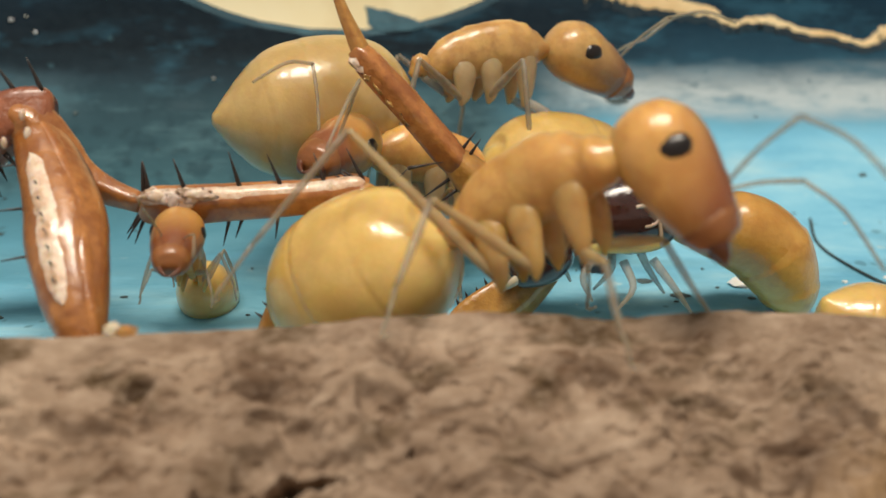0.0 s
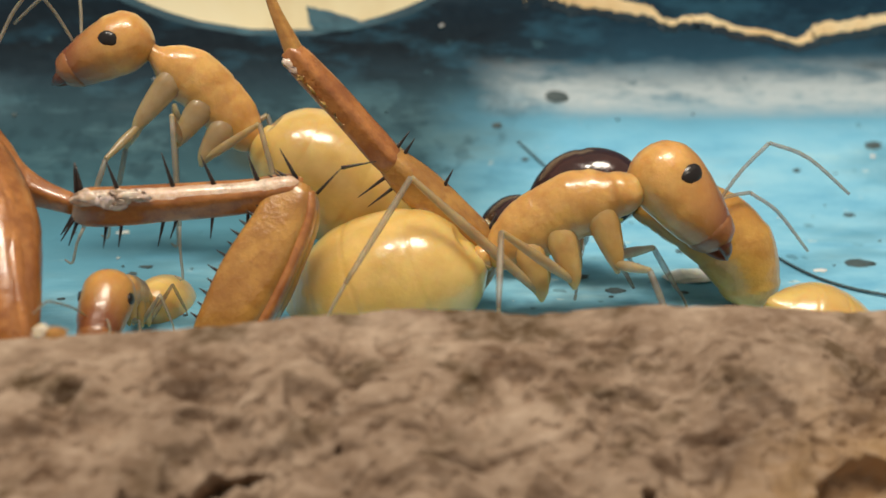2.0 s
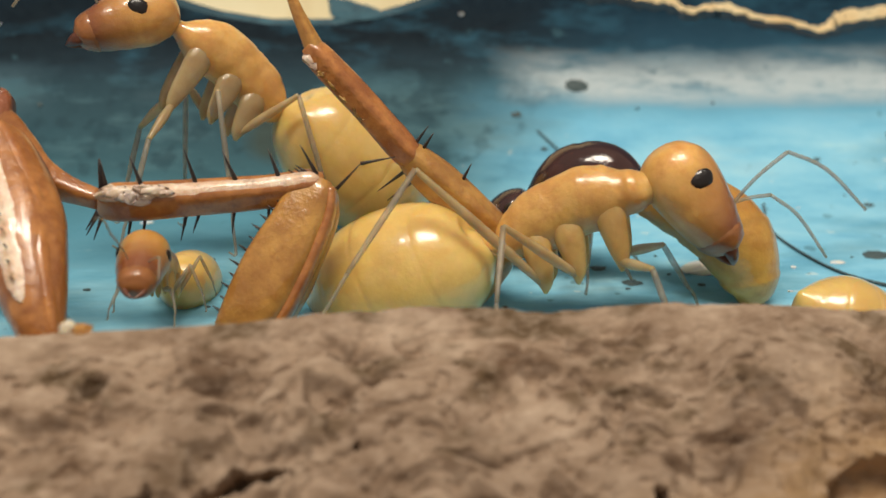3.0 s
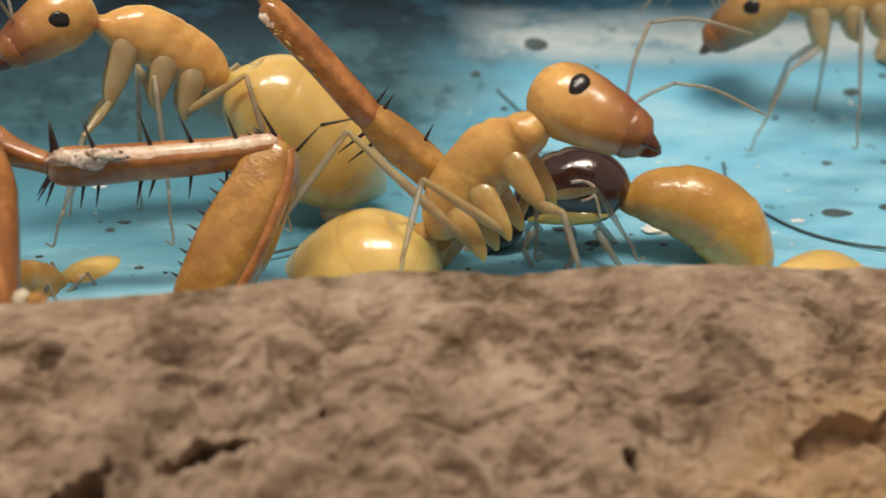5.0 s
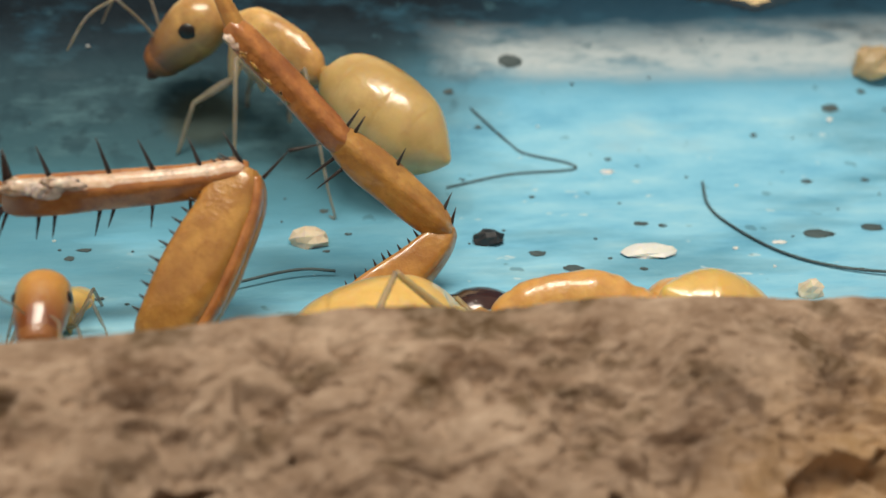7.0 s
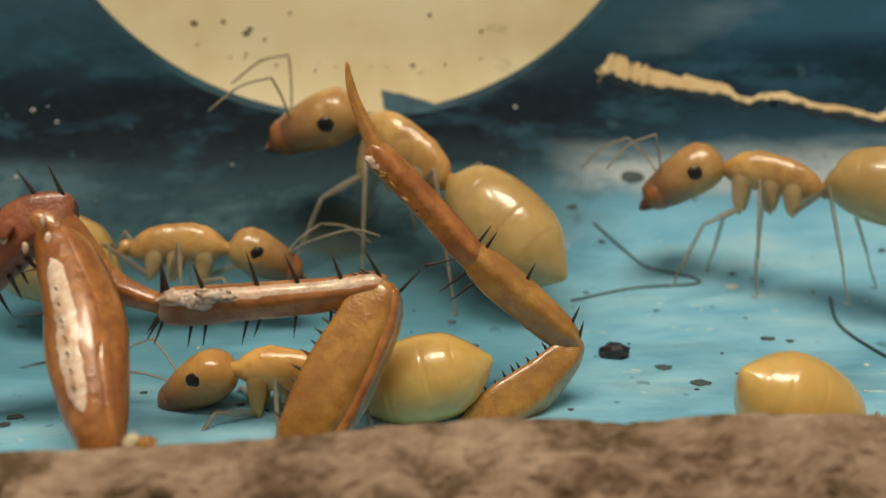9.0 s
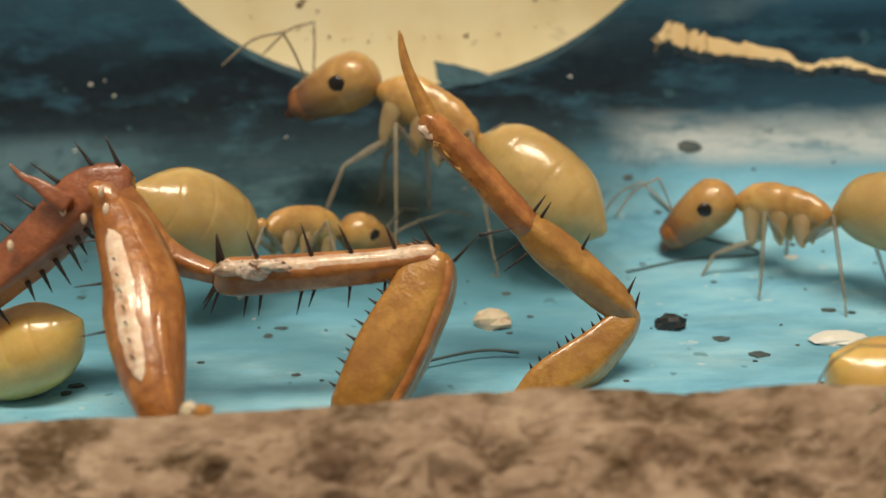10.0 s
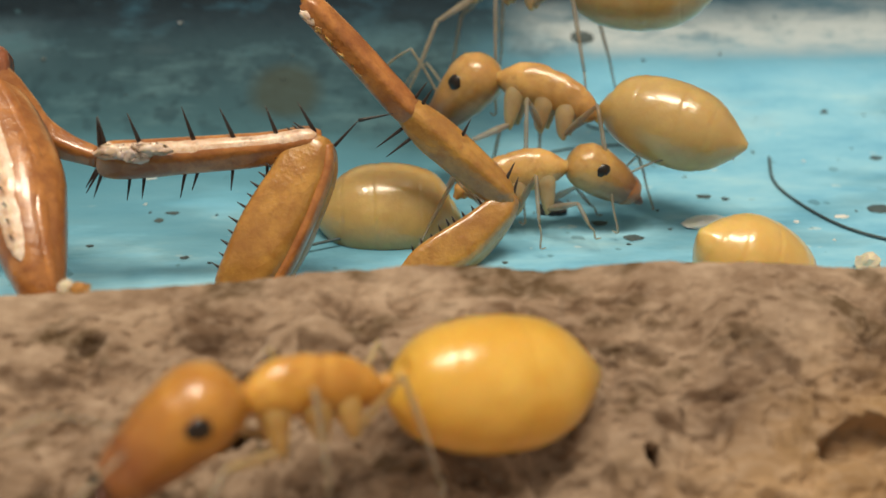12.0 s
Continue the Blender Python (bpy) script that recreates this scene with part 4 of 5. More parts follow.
        mesh_object("mandible", v, f, JAW, head, "dark brown mandible")
        # antenna: scape, then flagellum
        a0 = head_at(1.05, 0.3 * y, 0.42)
        up1, up2 = radians(antenna[0] + 14 * rng.randn()), radians(antenna[1] + 14 * rng.randn())
        e1 = a0 + k * 1.9 * np.array([math.cos(up1) * 0.9, 0.35 * y, math.sin(up1)])
        e2 = e1 + k * 2.3 * np.array([math.cos(up2) * 0.95, 0.12 * y, math.sin(up2)])
        m2 = (e1 + e2) / 2 + k * np.array([0.1, 0, 0.25])
        v, f = loft([(*a0, 0.045 * k, 0.045 * k), (*((a0 + e1) / 2 + k * np.array([0, 0, 0.08])), 0.05 * k, 0.05 * k), (*e1, 0.055 * k, 0.055 * k)], 7, 4)
        mesh_object("antenna", v, f, LIMB, head)
        v, f = loft([(*e1, 0.05 * k, 0.05 * k), (*m2, 0.052 * k, 0.052 * k), (*e2, 0.04 * k, 0.04 * k)], 7, 4)
        mesh_object("flagellum", v, f, LIMB, head)
    # six legs, standing on the ground at drop below the waist
    lean = Matrix.Rotation(radians(pitch), 3, "Y")
    legs = []
    for i, (bx, fx, kx) in enumerate(((3.05, 4.9, 4.2), (1.95, 2.3, 2.3), (1.1, -1.6, -0.4))):
        for y in (-1, 1):
            hip = Vector((bx - 0.2, 0.46 * y, -0.92 * coxae[i])) * k
            shift = stance * (0.5 if (i + (y > 0)) % 2 else -0.5) * 0.7
            foot = lean @ Vector(((fx + shift) * k, (2.1 if i == 1 else 1.6) * y * k, -drop))
            knee = lean @ Vector(((kx + shift * 0.4) * k, (1.5 if i == 1 else 1.2) * y * k, max(0.35, 0.9 - 0.1 * drop) * k if i else 0.2 * k))
            if i == 0:
                knee = hip.lerp(foot, 0.45) + Vector((0.35, 0.25 * y, 0.75)) * k
            if reach and y < 0 and i in reach:
                knee, foot = (lean @ Vector(q) for q in reach[i])
            ankle = knee.lerp(foot, 0.68) + Vector((0, 0.08 * y, 0.05)) * k
            a, b, c, d = (np.array(q) for q in (hip, knee, ankle, foot))
            g = 0.8 * k
            v, f = loft([(*a, 0.12 * g, 0.12 * g), (*(a * 0.6 + b * 0.4), 0.17 * g, 0.15 * g), (*(a * 0.15 + b * 0.85), 0.11 * g, 0.11 * g), (*b, 0.09 * g, 0.09 * g)], 10, 4)
            leg = mesh_object("leg", v, f, COXA if stout > 1 else LIMB, thing, origin=hip)
            v, f = loft([(*b, 0.075 * k, 0.075 * k), (*((b + c) / 2), 0.085 * k, 0.085 * k), (*c, 0.055 * k, 0.055 * k)], 7, 3)
            mesh_object("shin", v - np.array(hip), f, LIMB, leg)
            toe = d + np.array([0.22, 0, 0.0]) * k
            v, f = loft([(*c, 0.055 * k, 0.055 * k), (*((c + d) / 2 + np.array([0.05, 0, 0.04])), 0.045 * k, 0.045 * k), (*d, 0.045 * k, 0.045 * k), (*toe, 0.025 * k, 0.025 * k)], 6, 3)
            mesh_object("foot", v - np.array(hip), f, LIMB, leg)
            legs.append((leg, i, y))
    return thing, legs, head, gaster_ob, pitch, Vector((hx, 0, hz))


def build_prey():
    """The dark insect that the ants drag: a glossy domed thorax, a small black head and an arched ochre abdomen."""
    prey = empty("prey_insect", "glossy dark brown insect with an arched ochre abdomen, dragged by ants", "insect")
    k = 1.12
    scaled = lambda rows: [tuple(q * k for q in r) for r in rows]
    body = [(-2.0, 0, -2.1, 0.35, 0.35), (-1.9, 0, -1.6, 0.75, 0.7), (-1.55, 0, -0.9, 1.02, 0.95), (-0.9, 0, -0.15, 1.16, 1.08), (0.0, 0, 0.25, 1.08, 1.02), (0.9, 0, 0.32, 0.86, 0.82), (1.6, 0, 0.22, 0.48, 0.48), (1.95, 0, 0.18, 0.22, 0.24)]
    v, f = loft(scaled(body), 24, 8)
    # overlapping rings of the abdomen
    rings = len(v) // 24
    v = v.reshape(rings, 24, 3)
    mid = v.mean(axis=1, keepdims=True)
    saw = (np.arange(rings) / rings * 5.0) % 1.0
    v = mid + (v - mid) * (0.955 + 0.055 * saw)[:, None, None]
    mesh_object("abdomen", v.reshape(-1, 3), f, GINGER, prey, "ochre arched abdomen in overlapping rings")
    rows = [(1.75, 0, 0.15, 0.25, 0.25), (1.95, 0, 0.25, 0.70, 0.62), (2.4, 0, 0.42, 1.02, 0.86), (3.0, 0, 0.55, 1.16, 0.98), (3.7, 0, 0.42, 1.06, 0.92), (4.3, 0, 0.05, 0.78, 0.74), (4.7, 0, -0.25, 0.42, 0.42), (4.9, 0, -0.42, 0.22, 0.22)]
    v, f = loft(scaled(rows), 24, 6)
    v[:, 2] += -0.05 * k * np.exp(-((v[:, 0] / k - 3.75) / 0.06) ** 2) * (v[:, 2] > 0)
    thorax = mesh_object("thorax", v, f, DARK, prey, "glossy domed dark brown thorax")
    for y in (-1, 1):
        rows = [(2.15, 0.50 * y, -0.12, 0.06, 0.10), (2.7, 0.70 * y, -0.17, 0.19, 0.16), (3.4, 0.76 * y, -0.22, 0.22, 0.16), (4.0, 0.66 * y, -0.32, 0.16, 0.14), (4.45, 0.48 * y, -0.42, 0.05, 0.08)]
        v, f = loft(scaled(rows), 12, 4)
        mesh_object("side_plate", v, f, HONEY, thorax, "yellowish cream plate along the flank")
        ring = [(3.05 + 0.42 * math.cos(a), 0.93 * y, 0.62 + 0.27 * math.sin(a), 0.055, 0.04) for a in np.linspace(0.9, 4.6, 12)]
        v, f = loft(scaled(ring), 8, 3)
        mesh_object("wing_socket", v, f, GLINT_CRUST, thorax, "pinkish white edge of the wing socket")
        rows = [(2.62, 0.90 * y, 0.5, 0.05, 0.05), (2.5, 0.87 * y, 0.15, 0.05, 0.05), (2.42, 0.80 * y, -0.2, 0.03, 0.03)]
        v, f = loft(scaled(rows), 8, 3)
        mesh_object("seam", v, f, GLINT_CRUST, thorax)
        for x, z0, kx, kz, fx, fz in ((4.1, -0.6, 4.5, -1.1, 4.2, -1.7), (3.3, -0.7, 3.1, -1.3, 3.5, -1.9), (2.5, -0.6, 2.0, -1.2, 1.4, -1.9)):
            rows = [(x, 0.5 * y, z0, 0.13, 0.11), (kx, 0.95 * y, kz, 0.10, 0.09), (fx, 1.05 * y, fz, 0.04, 0.04)]
            v, f = loft(scaled(rows), 8, 4)
            mesh_object("leg", v, f, LIMB, prey, "pale curled leg")
    rows = [(4.75, 0, -0.40, 0.22, 0.25), (4.9, 0, -0.55, 0.52, 0.58), (5.3, 0, -0.85, 0.66, 0.74), (5.75, 0, -1.2, 0.55, 0.62), (6.1, 0, -1.5, 0.28, 0.36)]
    v, f = loft(scaled(rows), 20, 5)
    head = mesh_object("head", v, f, DARK, prey, "small glossy black head")
    for y in (-1, 1):
        v, f = ball((5.25 * k, 0.66 * y * k, -0.7 * k), 0.26 * k, 0.14 * k, 0.24 * k, 14)
        mesh_object("eye", v, f, EYE, head)
        rows = [(5.9, 0.28 * y, -1.25, 0.14, 0.10), (6.2, 0.32 * y, -1.5, 0.12, 0.08), (6.35, 0.1 * y, -1.75, 0.04, 0.04)]
        v, f = loft(scaled(rows), 8, 3)
        mesh_object("jaw", v, f, CREAM, head, "pale jaw")
    return prey


PREY = build_prey()
CREW = {}
CREW["gripping"] = ant("amber ant with a swollen honey-yellow gaster, gripping its prey", 1.22, (6.28, 4.57, -3.37, 0.01), -72, 20, 2.4, (AMBER, HONEY), 1, 0.6, (0, -50), 1.1, 0.966, 1.15, {2: ((-2.2, -1.7, 2.6), (-4.4, -4.3, -1.5)), 1: ((0.5, -2.0, 1.0), (0.7, -4.3, -1.7))}, 9, 1.75)
CREW["swollen"] = ant("amber ant with a huge pale gaster walking on the tray", 1.17, (6.49, 4.49, -3.75, 0.4), -35, 10, 4.5, (TAWNY, PALE), 2, 1, (40, -10), 1.05, 0.975, 1.0, None, -6)
CREW["rearing"] = ant("amber ant rearing over the spiny leg, gaster pale yellow", 1.12, (6.48, 4.13, -3.13, 0.35), -50, 25, 4.5, (AMBER, HONEY), 3, 0.7, (30, -60), 1.1, 0.907, 1.3, None, 12)
CREW["watching"] = ant("amber ant with an egg-shaped pale gaster on the blue tray", 1.17, (5.61, 3.28, -2.74, -0.25), -45, 15, 4.6, (TAWNY, PALE), 4, 1, (60, -60), 1.05, 1.02, 1.0, None, 12)
CREW["crossing"] = ant("slender amber ant with a pale gaster crossing the blue tray", 0.966, (4.84, 2.83, -2.16, 1.3), -40, 10, 3.6, (TAWNY, PALE), 5, 1, (30, -40), 1.0, 1.07, 1.0, None, 18)
CREW["passing"] = ant("amber ant with a pale yellow gaster passing behind the legs", 0.89, (4.81, 3.29, -2.7, -0.1), -35, 5, 1.6, (TAWNY, PALE), 6, 0.8, (20, -20), 1.05, 0.98, 1.0, None, -9)
CREW["low"] = ant("amber ant with a glossy honey gaster low on the tray floor", 0.918, (4.08, 2.74, -2.29, 0.45), -20, 8, 1.6, (AMBER, HONEY), 7, 0.8, (20, -20), 1.0, 0.956, 1.0, None, -3)
CREW["crouching"] = ant("small pale amber ant crouching behind the clay ridge", 0.639, (3.27, 2.01, -1.5, 0.2), -55, 10, 0.9, (AMBER, HONEY), 8, 0.8, (10, -30), 1.1, 1.23, 1.0, None, -3)
CREW["high"] = ant("amber ant with a long pale gaster high on the tray", 1.06, (5.29, 3.17, -2.5, 1.2), -40, 10, 4.6, (TAWNY, PALE), 9, 1, (30, -50), 1.0, 0.926, 1.0, None, 3)
CREW["near"] = ant("deep amber ant with a large shining gaster walking over the clay", 0.764, (4.97, 2.99, -2.65, -0.1), -40, -8, 2.0, (DEEP, DEEP_HONEY), 10, 1, (-10, -50), 1.1, 1.25, 1.05, None, 3)
CREW["resting"] = ant("amber ant resting low behind the ridge, glossy honey gaster", 0.8, (4.1, 2.9, -2.2, 0.3), -30, 0, 0.9, (AMBER, HONEY), 15, 0.4, (10, -20))


# ---- how things move ----
def body_row(t, x, y, z, pitch, yaw, face):
    """Place in millimetres, lean up and turn away in degrees; face 1 looks to +x, -1 to -x."""
    turn = Matrix.Rotation(radians(yaw if face > 0 else 180 - yaw), 4, "Z") @ Matrix.Rotation(radians(-pitch), 4, "Y")
    return t, Matrix.Translation((x * MM, y * MM, z * MM)) @ turn


def stride(legs, spans, rows, stand, rate=5.0, swing=16.0):
    """Swing the legs in two tripods during the spans of walking; they stay upright while the body leans away from its stand."""
    times, leans = [r[0] for r in rows], [r[4] for r in rows]
    marks = set(times)
    for a, b in spans:
        marks |= {a, b} | {a + 0.05 * k for k in range(1, int((b - a) / 0.05))}
    marks = sorted(m for m in marks if 0.0 <= m <= 12.0)
    marks = [m for i, m in enumerate(marks) if i == 0 or m - marks[i - 1] > 0.03]
    for leg, i, y in legs:
        phase = 0.0 if (i + (y > 0)) % 2 else math.pi
        out = []
        for t in marks:
            back = max(-40.0, min(40.0, float(np.interp(t, times, leans)) - stand))
            m = Matrix.Translation(leg.location) @ Matrix.Rotation(radians(back), 4, "Y")
            for a, b in spans:
                if a < t < b:
                    ease = min(1.0, (t - a) / 0.1, (b - t) / 0.1)
                    w, lift = math.sin(2 * math.pi * rate * (t - a) + phase), math.cos(2 * math.pi * rate * (t - a) + phase)
                    m = m @ Matrix.Rotation(radians(ease * swing * w), 4, "Y") @ Matrix.Rotation(radians(-ease * y * 5 * max(0, lift)), 4, "X")
            out.append((t, m))
        walk(leg, out)


